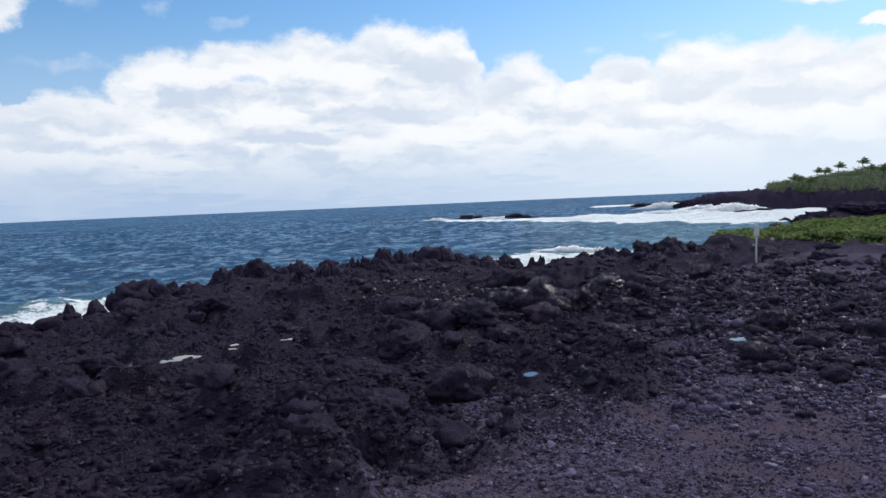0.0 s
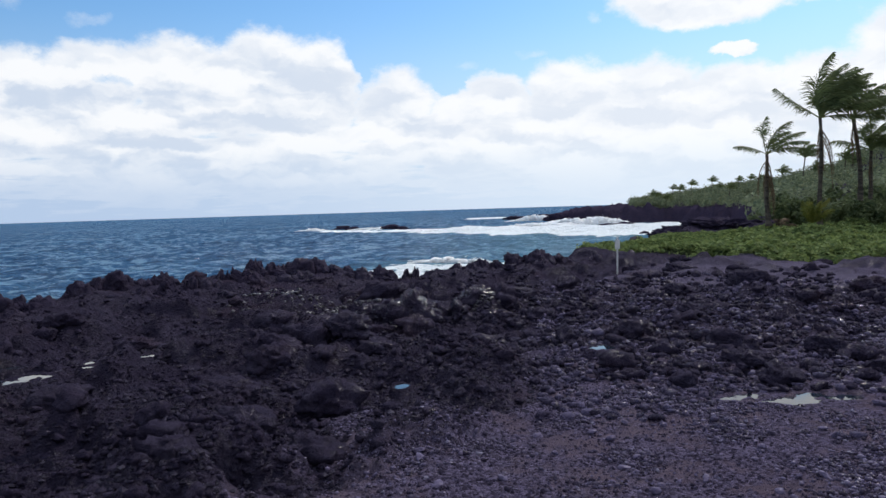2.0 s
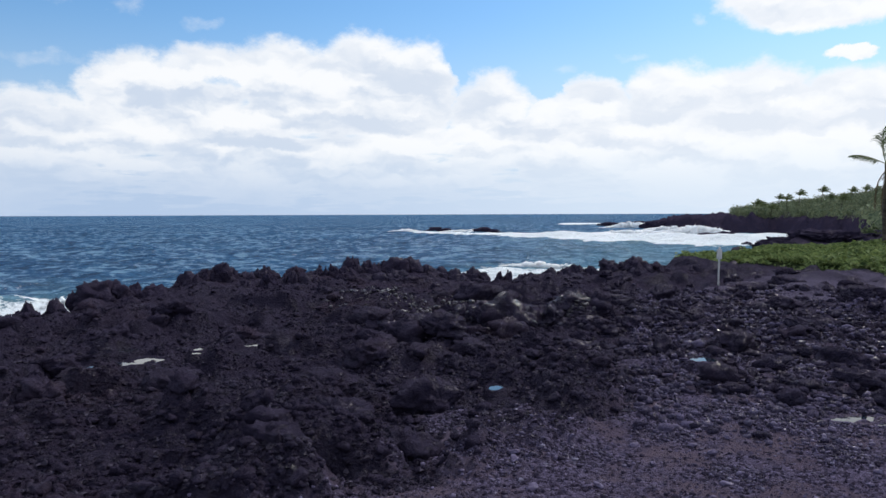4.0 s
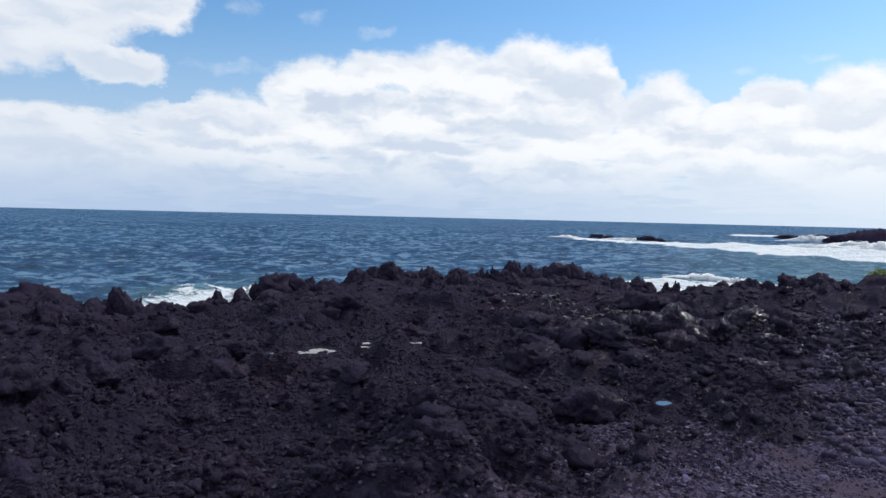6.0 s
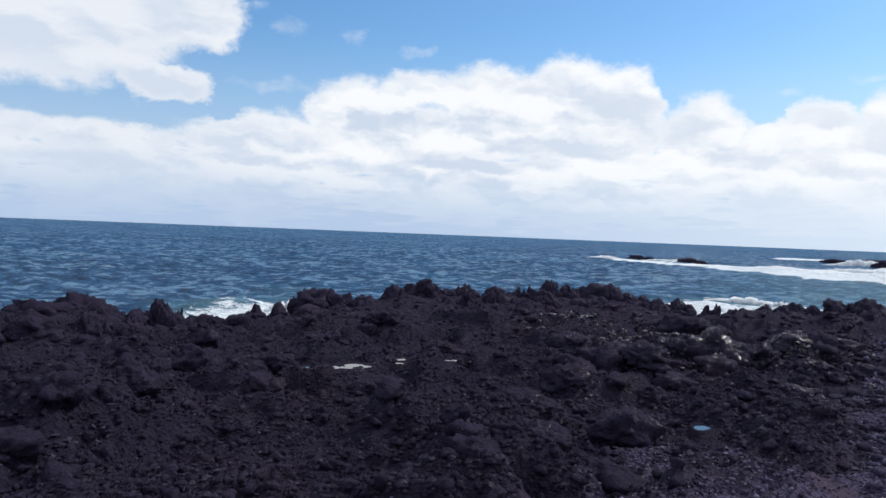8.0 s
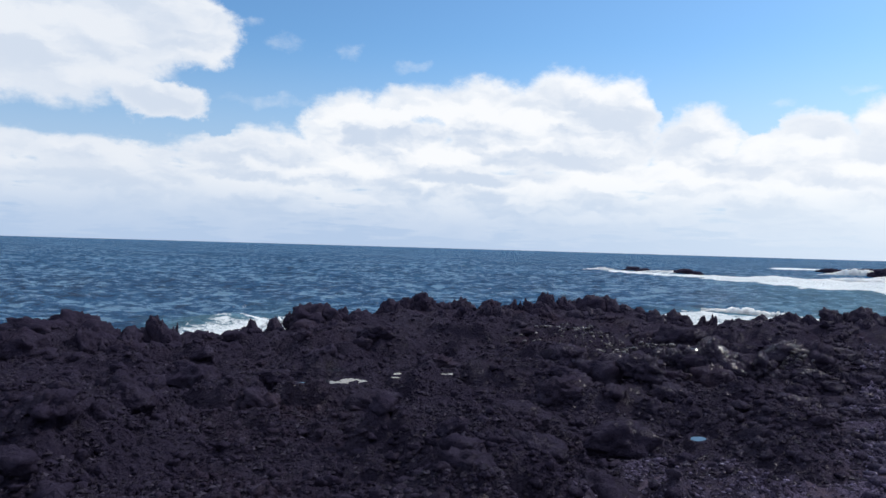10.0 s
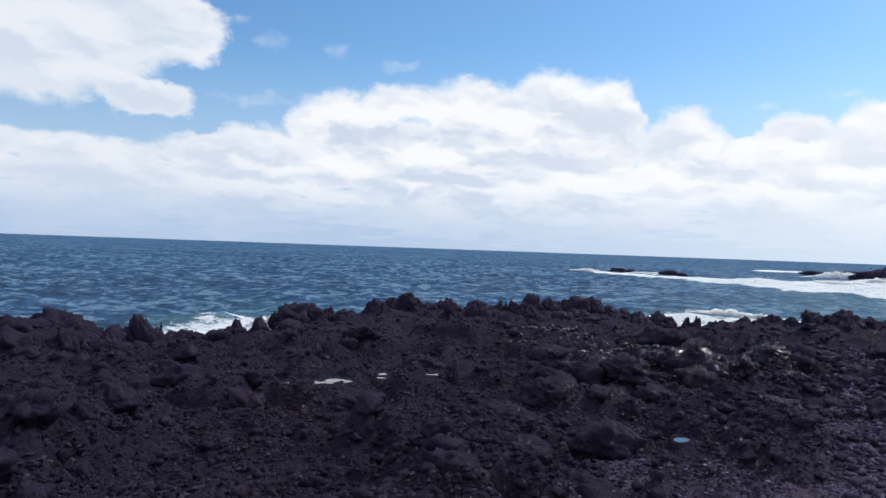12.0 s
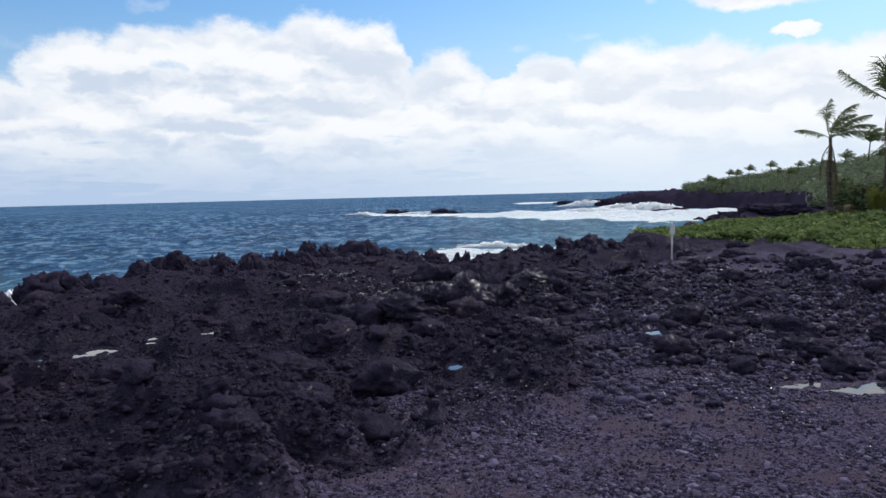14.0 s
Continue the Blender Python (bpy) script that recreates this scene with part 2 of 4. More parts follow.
def sea_material():
    m, n, at = material("sea water")
    foam = n.add("ShaderNodeAttribute")
    foam.attribute_name = "foam"
    shoal = n.add("ShaderNodeAttribute")
    shoal.attribute_name = "shoal"
    flat = n.vmath("MULTIPLY", at, (1, 1, 0))
    web = n.noise(flat, 0.28, 7, 0.68, 0.6)
    lace = n.noise(n.vmath("MULTIPLY", at, (1, 0.7, 0)), 1.1, 6, 0.7, 1.2)
    edge = n.math("ADD", n.math("MULTIPLY", web, 0.65), n.math("MULTIPLY", lace, 0.35))
    f = n.math("ADD", edge, n.math("MULTIPLY", n.math("SUBTRACT", foam.outputs["Fac"], 0.5), 0.62))
    f = n.step(f, 0.5, 0.6)
    tone = n.noise(n.vmath("MULTIPLY", at, (0.6, 1, 0)), 0.012, 5, 0.6)
    deep = n.mix(n.step(tone, 0.35, 0.65), (0.012, 0.064, 0.155, 1), (0.022, 0.098, 0.215, 1))
    # lit and shaded wave facets, painted as paler and darker blue
    chop_shade = n.noise(n.vmath("MULTIPLY", at, (0.7, 1, 1)), 0.40, 6, 0.64, 0.6)
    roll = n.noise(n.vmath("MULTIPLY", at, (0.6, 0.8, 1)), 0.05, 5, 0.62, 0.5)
    both = n.math("ADD", n.math("MULTIPLY", chop_shade, 0.75), n.math("MULTIPLY", roll, 0.25))
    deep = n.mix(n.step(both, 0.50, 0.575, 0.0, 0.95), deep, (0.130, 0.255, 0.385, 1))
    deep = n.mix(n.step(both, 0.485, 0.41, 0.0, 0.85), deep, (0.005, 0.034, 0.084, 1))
    # shoal and wash tint, its colour raised to take in haze over the surf
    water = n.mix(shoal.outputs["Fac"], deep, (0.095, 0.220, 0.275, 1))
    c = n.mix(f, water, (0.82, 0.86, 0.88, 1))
    rip = n.noise(n.vmath("MULTIPLY", at, (0.7, 1, 1)), 0.55, 7, 0.62, 0.4)
    rip2 = n.noise(n.vmath("MULTIPLY", at, (0.8, 1, 1)), 0.12, 5, 0.6, 0.3)
    h = n.math("ADD", rip, n.math("MULTIPLY", rip2, 1.2))
    b = n.add("ShaderNodeBump", Height=h, Strength=1.0, Distance=1.5)
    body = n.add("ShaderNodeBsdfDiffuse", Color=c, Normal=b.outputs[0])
    gloss = n.add("ShaderNodeBsdfGlossy", Color=(1, 1, 1, 1), Roughness=0.16, Normal=b.outputs[0])
    both = n.add("ShaderNodeMixShader", i0=n.step(f, 0, 1, 0.06, 0.01), i1=body.outputs[0], i2=gloss.outputs[0])
    n.add("ShaderNodeOutputMaterial", Surface=both.outputs[0])
    return m


def foam_material():
    m, n, at = material("white water")
    t = n.noise(at, 0.9, 6, 0.7)
    c = n.mix(n.step(t, 0.35, 0.6), (0.82, 0.86, 0.88, 1), (0.93, 0.94, 0.95, 1))
    finish(n, c, 0.9, t, 0.5, 0.3, 0.1, Subsurface_Weight=0.6, Subsurface_Radius=(0.9, 0.95, 1.0), Subsurface_Scale=1.0)
    return m


def pool_material():
    m, n, at = material("pool water")
    finish(n, (0.016, 0.022, 0.034, 1), 0.03, n.noise(at, 7.0, 2), 0.03, 0.01, 1.0, IOR=1.33)
    return m


def leaf_material(name, dark, light, scale=6.0):
    m, n, at = material(name)
    r = n.add("ShaderNodeNewGeometry").outputs["Random Per Island"]
    c = n.mix(r, (*dark, 1), (*light, 1))
    c = n.mix(n.step(n.noise(at, scale, 3), 0.4, 0.7, 0.0, 0.4), c, (light[0] * 1.3, light[1] * 1.1, light[2], 1))
    p = n.add("ShaderNodeBsdfPrincipled")
    n.put(p, "Base Color", c)
    n.put(p, "Roughness", 0.75)
    n.put(p, "Specular IOR Level", 0.12)
    glow = n.add("ShaderNodeBsdfTranslucent", Color=c)
    both = n.add("ShaderNodeMixShader", i0=0.3, i1=p.outputs[0], i2=glow.outputs[0])
    n.add("ShaderNodeOutputMaterial", Surface=both.outputs[0])
    return m


def bark_material(name, dark, light):
    m, n, at = material(name)
    ring = n.noise(n.vmath("MULTIPLY", at, (2, 2, 14)), 1.0, 5, 0.6)
    c = n.mix(n.step(ring, 0.35, 0.65), (*dark, 1), (*light, 1))
    finish(n, c, 0.85, ring, 0.7, 0.03, 0.3)
    return m


def paint_material():
    m, n, at = material("weathered white paint")
    t = n.noise(n.vmath("MULTIPLY", at, (12, 12, 3)), 2.0, 5, 0.6)
    c = n.mix(n.step(t, 0.45, 0.7), (0.66, 0.65, 0.64, 1), (0.46, 0.45, 0.44, 1))
    finish(n, c, 0.7, t, 0.4, 0.004, 0.4)
    return m


LAVA, GROUND, WATER, FOAM, POOL = lava_material("lava rock"), ground_material(), sea_material(), foam_material(), pool_material()
LEAF = leaf_material("beach shrub leaf", (0.055, 0.092, 0.034), (0.22, 0.285, 0.10))
FROND = leaf_material("palm frond", (0.055, 0.080, 0.036), (0.16, 0.20, 0.085), 2.0)
YOUNG = leaf_material("yellow frond", (0.08, 0.10, 0.02), (0.19, 0.20, 0.045), 2.0)
DEAD = leaf_material("dead frond", (0.07, 0.05, 0.032), (0.16, 0.12, 0.08), 2.0)
WOODS = leaf_material("woodland leaf", (0.085, 0.115, 0.075), (0.20, 0.24, 0.14), 0.5)
SCRUB = leaf_material("scrub leaf", (0.045, 0.070, 0.036), (0.13, 0.165, 0.075), 2.0)
BARK = bark_material("palm bark", (0.035, 0.028, 0.024), (0.10, 0.085, 0.07))
PAINT = paint_material()


# ---- noise and mesh tools ----
def lattice(ix, iy, iz, seed):
    """A repeatable number from 0 to 1 for each lattice point."""
    h = (ix.astype(np.int64) * 374761393 + iy.astype(np.int64) * 668265263 + iz.astype(np.int64) * 2147483647 + seed * 974634777) & 0xFFFFFFFF
    h = ((h ^ (h >> 13)) * 1274126177) & 0xFFFFFFFF
    h = ((h ^ (h >> 16)) * 2246822519) & 0xFFFFFFFF
    return ((h ^ (h >> 13)) & 0xFFFFFF) / float(0x1000000)


def flat_noise(x, y, seed=0):
    """Gradient noise in the plane, about -1 to 1."""
    ix, iy = np.floor(x), np.floor(y)
    fx, fy = x - ix, y - iy
    wx, wy = fx * fx * (3 - 2 * fx), fy * fy * (3 - 2 * fy)
    zero = np.zeros_like(ix)

    def corner(a, b):
        t = lattice(ix + a, iy + b, zero, seed) * 2 * np.pi
        return np.cos(t) * (fx - a) + np.sin(t) * (fy - b)

    top = corner(0, 0) * (1 - wx) + corner(1, 0) * wx
    low = corner(0, 1) * (1 - wx) + corner(1, 1) * wx
    return 1.5 * (top * (1 - wy) + low * wy)


def fractal(x, y, octaves, seed=0, gain=0.5):
    total, amp = 0.0, 1.0
    for k in range(octaves):
        total = total + amp * flat_noise(x * 2 ** k + 17.3 * k, y * 2 ** k - 9.1 * k, seed + k)
        amp *= gain
    return total


def lumps(x, y, seed=0):
    """Rounded clods of uneven size on a jittered grid, 0 to 1 high."""
    ix, iy = np.floor(x), np.floor(y)
    best = np.zeros_like(x)
    zero = np.zeros_like(ix)
    for a in (-1, 0, 1):
        for b in (-1, 0, 1):
            cx = ix + a + lattice(ix + a, iy + b, zero, seed)
            cy = iy + b + lattice(ix + a, iy + b, zero, seed + 1)
            size = 0.35 + 0.65 * lattice(ix + a, iy + b, zero, seed + 2)
            q = ((x - cx) ** 2 + (y - cy) ** 2) / (0.72 * size) ** 2
            dome = np.clip(1 - q, 0, 1)
            best = np.maximum(best, size * dome * (1.9 - 0.9 * dome))
    return best


def solid_noise(p, seed=0):
    """Value noise in space, -1 to 1; p is n x 3."""
    i = np.floor(p)
    f = p - i
    w = f * f * (3 - 2 * f)
    total = 0.0
    for a in (0, 1):
        for b in (0, 1):
            for c in (0, 1):
                k = lattice(i[:, 0] + a, i[:, 1] + b, i[:, 2] + c, seed)
                total = total + k * (w[:, 0] if a else 1 - w[:, 0]) * (w[:, 1] if b else 1 - w[:, 1]) * (w[:, 2] if c else 1 - w[:, 2])
    return 2 * total - 1


def ease(v, lo, hi):
    t = np.clip((v - lo) / (hi - lo), 0, 1)
    return t * t * (3 - 2 * t)


def mesh_from(name, verts, faces, smooth=True, materials=()):
    """A mesh from arrays; faces is m x 3 or m x 4."""
    verts, faces = np.asarray(verts, np.float32), np.asarray(faces, np.int32)
    me = bpy.data.meshes.new(name)
    me.vertices.add(len(verts))
    me.vertices.foreach_set("co", verts.ravel())
    k = faces.shape[1]
    me.loops.add(faces.size)
    me.loops.foreach_set("vertex_index", faces.ravel())
    me.polygons.add(len(faces))
    me.polygons.foreach_set("loop_start", np.arange(0, faces.size, k, dtype=np.int32))
    me.polygons.foreach_set("use_smooth", np.full(len(faces), smooth))
    for m in materials:
        me.materials.append(m)
    me.update(calc_edges=True)
    return me


def ball(level):
    bm = bmesh.new()
    bmesh.ops.create_icosphere(bm, subdivisions=level, radius=1.0)
    v = np.array([p.co[:] for p in bm.verts])
    f = np.array([[q.index for q in p.verts] for p in bm.faces])
    bm.free()
    return v, f


def chip():
    """A stone of eight faces for the finest gravel."""
    v = np.array([(1, 0, 0), (-1, 0, 0), (0, 1, 0), (0, -1, 0), (0, 0, 1), (0, 0, -1)], float)
    f = np.array([(0, 2, 4), (2, 1, 4), (1, 3, 4), (3, 0, 4), (2, 0, 5), (1, 2, 5), (3, 1, 5), (0, 3, 5)])
    return v, f


BALLS = {k: ball(k) for k in (1, 2, 3, 4, 5)}
BALLS[0] = chip()


def thing(name, mesh, at=(0, 0, 0), turn=0.0, **tags):
    ob = new(name, mesh)
    ob.matrix_world = pose(*at, 0, 0, turn)
    return tagged(ob, **tags)


def part(name, mesh, parent, label=""):
    ob = new(name, mesh)
    ob.parent = parent
    return tagged(ob, label=label)


# ---- the plan of the coast: bearing, distance and height of the lava's seaward crest ----
CREST = [
    (-180, 3000, 1), (-52, 3000, 1), (-38.5, 3000, 0.6), (-36, 210, 0.6), (-34, 120, 0.5), (-32.5, 70, 0.4), (-31.2, 56, 0.3), (-29, 50, 0.2), (-27, 40, 0.05), (-25, 34.5, 0.05), (-23, 31, 0.02),
    (-20.5, 28, 0.05), (-18.6, 22, 0.1), (-17, 20.6, 0.3), (-14, 20, 0.1), (-10, 19.5, -0.04), (-6, 19, -0.02), (-2, 19, 0.15), (2, 19, 0.26), (6, 18.5, 0.28),
    (12, 17.5, 0.25), (16, 17, 0.28), (19.7, 16, 0.12), (23, 15.5, 0.16), (24.6, 15, -0.1), (27, 14.4, -0.05), (29, 14, -0.16),
    (31, 13.6, 0.0), (35.5, 13, 0.0), (39, 12.5, 0.36), (43, 12.1, 0.32), (52, 12, 0.3), (70, 16, 0.3), (88, 60, 0.5), (95, 3000, 1), (180, 3000, 1),
]
HEAD = [(-180, 60), (-45, 80), (-36, 200), (-31, 300), (-27, 338), (-22, 350), (-19.7, 392), (-17.6, 480), (-16.2, 530), (-15.0, 640), (-14.0, 1200), (-12, 5000), (180, 5000)]
HILL = [(-180, 24), (-45, 24), (-40, 15.5), (-37, 9.3), (-34, 7.2), (-30, 5.2), (-27, 2.0), (-24, -0.6), (-21, -2.2), (-17, -4.5), (-14, -5), (180, -5)]
# pools: x, y, half width, half depth, water level
POOLS = [
    (-3.00, 8.42, 0.15, 0.18, -0.045), (-3.23, 8.28, 0.15, 0.10, -0.049), (-3.47, 8.10, 0.12, 0.08, -0.053), (-3.42, 9.01, 0.14, 0.08, -0.030), (-2.59, 9.06, 0.07, 0.08, -0.034), (-2.54, 8.82, 0.05, 0.06, -0.040),
    (-1.99, 9.06, 0.10, 0.10, 0.000), (0.81, 7.03, 0.06, 0.10, -0.070), (3.07, 7.61, 0.13, 0.12, 0.060), (3.95, 5.43, 0.33, 0.15, -0.020), (3.52, 5.61, 0.20, 0.09, -0.024), (4.29, 5.38, 0.16, 0.08, -0.028),
]


def table(rows, az, col=1):
    rows = np.array(rows, float)
    return np.interp(az, rows[:, 0], rows[:, col])


def gravel_at(x, y):
    """Loose gravel underfoot, with a tongue to the north-west, 0 to 1."""
    edge = 0.55 * fractal(x * 0.7, y * 0.7, 4, 70)
    edge = edge + 0.45 * fractal(x * 2.6, y * 2.6, 3, 73)
    d = np.hypot(x - 3.5, y - 2.0) + edge
    mixed = 0.62 * (1 - ease(d, 5.2, 8.6)) * ease(x - 0.22 * y, 0.0, 0.8) * ease(fractal(x * 1.4, y * 1.4, 4, 75), -0.35, 0.15)
    tongue = np.hypot((x - 0.35) * 1.2 - (y - 5.4) * 0.5, (y - 5.4) * 0.55) + edge * 0.8
    camp = np.hypot(x + 0.3, y) + edge
    return np.maximum(np.maximum(1 - ease(d, 3.7, 4.8), mixed), np.maximum(0.7 * (1 - ease(tongue, 0.35, 0.75)), 1 - ease(camp, 1.8, 2.8)))


def sand_at(x, y):
    az, r = np.degrees(np.arctan2(-x, y)), np.hypot(x, y)
    wob = 1.3 * fractal(x * 0.35, y * 0.35, 4, 90)
    a = ease(r + wob, 14.8, 16.5) * (1 - ease(r + 0.3 * wob, 21.0, 23.0)) * (1 - ease(az + wob, -28, -24.5))
    a = a * (0.35 + 0.65 * ease(fractal(x * 0.5, y * 0.5, 4, 95), -0.35, 0.1))
    patch = 0.8 * ease(fractal(x * 0.8, y * 0.8, 4, 97), 0.0, 0.25) * ease(r, 13.5, 15) * (1 - ease(r, 19, 21)) * ease(-az, 19, 24)
    return np.maximum(a, patch)


def green_at(x, y):
    """Where low shrubs cover the ground."""
    az, r = np.degrees(np.arctan2(-x, y)), np.hypot(x, y)
    near = np.interp(az, [-60, -40, -34, -31, -28.6, -26, -20, -18.5], [19.5, 20.2, 21.5, 22.8, 24.6, 26.0, 24.7, 24.0])
    far = np.minimum(table(CREST, az) - 0.5, np.interp(az, [-60, -30, -27, -24, -20, -18], [60, 40, 38, 32, 27.5, 24]))
    wob = 0.7 * fractal(x * 0.5, y * 0.5, 3, 61)
    return ease(r + wob, near - 0.3, near + 0.5) * (1 - ease(r, far - 0.8, far + 0.2)) * (1 - ease(az, -19.2, -18.2))


def height(x, y):
    """The ground's height, and where it is gravel, sand and soil."""
    az, r = np.degrees(np.arctan2(-x, y)), np.hypot(x, y)
    shore, top = table(CREST, az), table(CREST, az, 2) - 0.03
    wave = 0.55 * fractal(x * 0.55, y * 0.55, 4, 5) * ease(r, 6, 12)
    s = shore - r + wave                                     # metres inland of the crest
    land = (top - 0.10) * (1 - ease(s, 0.2, 1.7)) + 0.004 * np.clip(r - 20, 0, 16)
    land = land - 0.45 * np.exp(-(((x - 2.2) / 1.7) ** 2 + ((y - 13.4) / 1.5) ** 2))   # blowhole hollow
    land = land + 0.10 * np.exp(-(((x - 1.7) / 1.9) ** 2 + ((y - 11.3) / 0.5) ** 2))
    land = land + 0.20 * np.exp(-(((x + 5.5) / 2.2) ** 2 + ((y - 5.2) / 1.6) ** 2))
    hill = table(HILL, az)
    rise = ease(r, 45, 480) * (hill - 0.5)
    land = land + ease(-az, 29.5, 34) * rise
    cliff = top - 0.10 - 0.5 * np.clip(-s, 0, None) - 4.5 * ease(-s, 1.5, 7) - 0.12 * np.clip(-s - 7, 0, 60)
    z = np.where(s > 0, land, np.maximum(cliff, -14))
    hs = table(HEAD, az) + 14 * fractal(x * 0.02, y * 0.02, 3, 44)
    q = r - hs
    head = SEA - 2.5 + (3.0 * ease(-az, 14.9, 16.4) + 5.2 * ease(-az, 17, 20.5)) * ease(q + 5 * fractal(x * 0.06, y * 0.06, 4, 46, 0.6), -5, 9) + ease(q, 14, 150) * np.clip(hill + 2.0, 0, None)
    deep = np.interp(-az, [14, 16, 18, 21, 24, 28], [40, 60, 90, 150, 420, 6000])
    head = head - 14 * ease(q, deep, deep + 40)
    z = np.maximum(z, np.where(q > -10, head, -14))
    # relief: ropey clods at several sizes, less on gravel, sand and soil
    g, sd, gr = gravel_at(x, y), sand_at(x, y), green_at(x, y)
    rough = (1 - 0.93 * g) * (1 - 0.85 * sd) * (1 - 0.5 * gr)
    near = 1 - ease(r, 60, 120)
    tiers = fractal(x * 0.35, y * 0.35, 4, 11)
    big = 0.14 * tiers + 0.34 * lumps(x * 0.8 + 0.3 * flat_noise(x * 1.6, y * 1.6, 4), y * 0.8 + 0.3 * flat_noise(x * 1.6, y * 1.6, 3), 21) * ease(tiers, -0.3, 0.35)
    east = ease(-az, 10, 18) * (1 - ease(r, 15.5, 17.5))
    big = big * (1 - 0.35 * east)
    mid = (0.035 + 0.05 * ease(fractal(x * 0.9, y * 0.9, 2, 35), -0.2, 0.4)) * lumps(x * 2.6 + 0.3 * flat_noise(x * 5, y * 5, 6), y * 2.6 + 0.3 * flat_noise(x * 5, y * 5, 7), 31)
    small = 0.032 * lumps(x * 7 + 0.35 * flat_noise(x * 14, y * 14, 8), y * 7 + 0.35 * flat_noise(x * 14, y * 14, 9), 41) + 0.012 * lumps(x * 15, y * 15, 51)
    grit = 0.022 * fractal(x * 5, y * 5, 4, 81, 0.5) - 0.02 * np.abs(fractal(x * 2.6, y * 2.6, 3, 85, 0.5))
    crag = 0.16 * np.abs(fractal(x * 1.3, y * 1.3, 5, 101, 0.6)) * (1 - ease(np.abs(s - 0.8), 0.5, 3.0))
    calm = 1 - 0.75 * (1 - ease(np.abs(s - 0.5), 0.6, 2.4)) * (1 - ease(r, 24, 28))
    z = z + near * rough * (calm * (big + mid - 0.10) + small + grit + 0.3 * crag - 0.03)
    z = z + near * g * (0.03 * fractal(x * 0.8, y * 0.8, 3, 111) + 0.006 * lumps(x * 22, y * 22, 121) + 0.010 * lumps(x * 9, y * 9, 131) - 0.015)
    z = z + (1 - near) * 2.4 * np.abs(fractal(x * 0.11, y * 0.11, 5, 141, 0.68)) * ease(z, SEA - 3, SEA + 3)
    for px, py, ax, ay, level in POOLS:
        d = np.hypot((x - px) / ax, (y - py) / ay) + 0.22 * fractal(x * 4 + px, y * 4, 3, 151)
        bed = level - 0.022 + 0.06 * fractal(x * 6, y * 6, 4, 161) * ease(d, 0.15, 0.8)
        k = 1 - ease(d, 0.85, 1.5)
        z = z * (1 - k) + bed * k
        rim = ease(d, 0.9, 1.15) * (1 - ease(d, 1.6, 2.1))
        lip = level + 0.008 + 0.012 * fractal(x * 9, y * 9, 2, 163)
        z = np.where(rim > 0, np.maximum(z, lip * rim + z * (1 - rim)), z)
        front = (1 - ease(np.hypot((x - px * 0.96) / (ax * 1.7), (y - py + 0.5) / 0.8), 0.6, 1.2)) * (r < np.hypot(px, py))
        z = np.where(front > 0, np.minimum(z, z * (1 - front) + (level + 0.02) * front), z)
    return z, g, sd, gr


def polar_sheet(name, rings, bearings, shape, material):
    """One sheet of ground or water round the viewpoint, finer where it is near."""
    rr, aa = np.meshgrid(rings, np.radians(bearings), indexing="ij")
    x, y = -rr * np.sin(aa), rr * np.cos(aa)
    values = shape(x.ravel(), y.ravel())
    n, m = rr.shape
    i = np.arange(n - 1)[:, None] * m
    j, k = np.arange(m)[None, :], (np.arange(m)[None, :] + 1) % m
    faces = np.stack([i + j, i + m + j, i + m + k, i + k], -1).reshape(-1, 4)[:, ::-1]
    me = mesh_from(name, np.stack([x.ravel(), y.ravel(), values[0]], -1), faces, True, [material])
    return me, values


def layer(me, name, values):
    a = me.attributes.new(name, "FLOAT", "POINT")
    a.data.foreach_set("value", np.asarray(values, np.float32))


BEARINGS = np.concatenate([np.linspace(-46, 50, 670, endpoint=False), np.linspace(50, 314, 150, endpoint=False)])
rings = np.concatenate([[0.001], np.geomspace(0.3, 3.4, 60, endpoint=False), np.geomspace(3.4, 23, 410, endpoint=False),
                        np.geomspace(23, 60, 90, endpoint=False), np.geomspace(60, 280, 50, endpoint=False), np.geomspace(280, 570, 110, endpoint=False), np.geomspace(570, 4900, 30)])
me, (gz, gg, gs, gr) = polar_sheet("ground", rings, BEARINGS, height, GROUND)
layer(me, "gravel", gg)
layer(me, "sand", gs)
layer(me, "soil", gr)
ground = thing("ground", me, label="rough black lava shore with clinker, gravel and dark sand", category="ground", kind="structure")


def z_at(x, y):
    return float(height(np.array([float(x)]), np.array([float(y)]))[0][0])


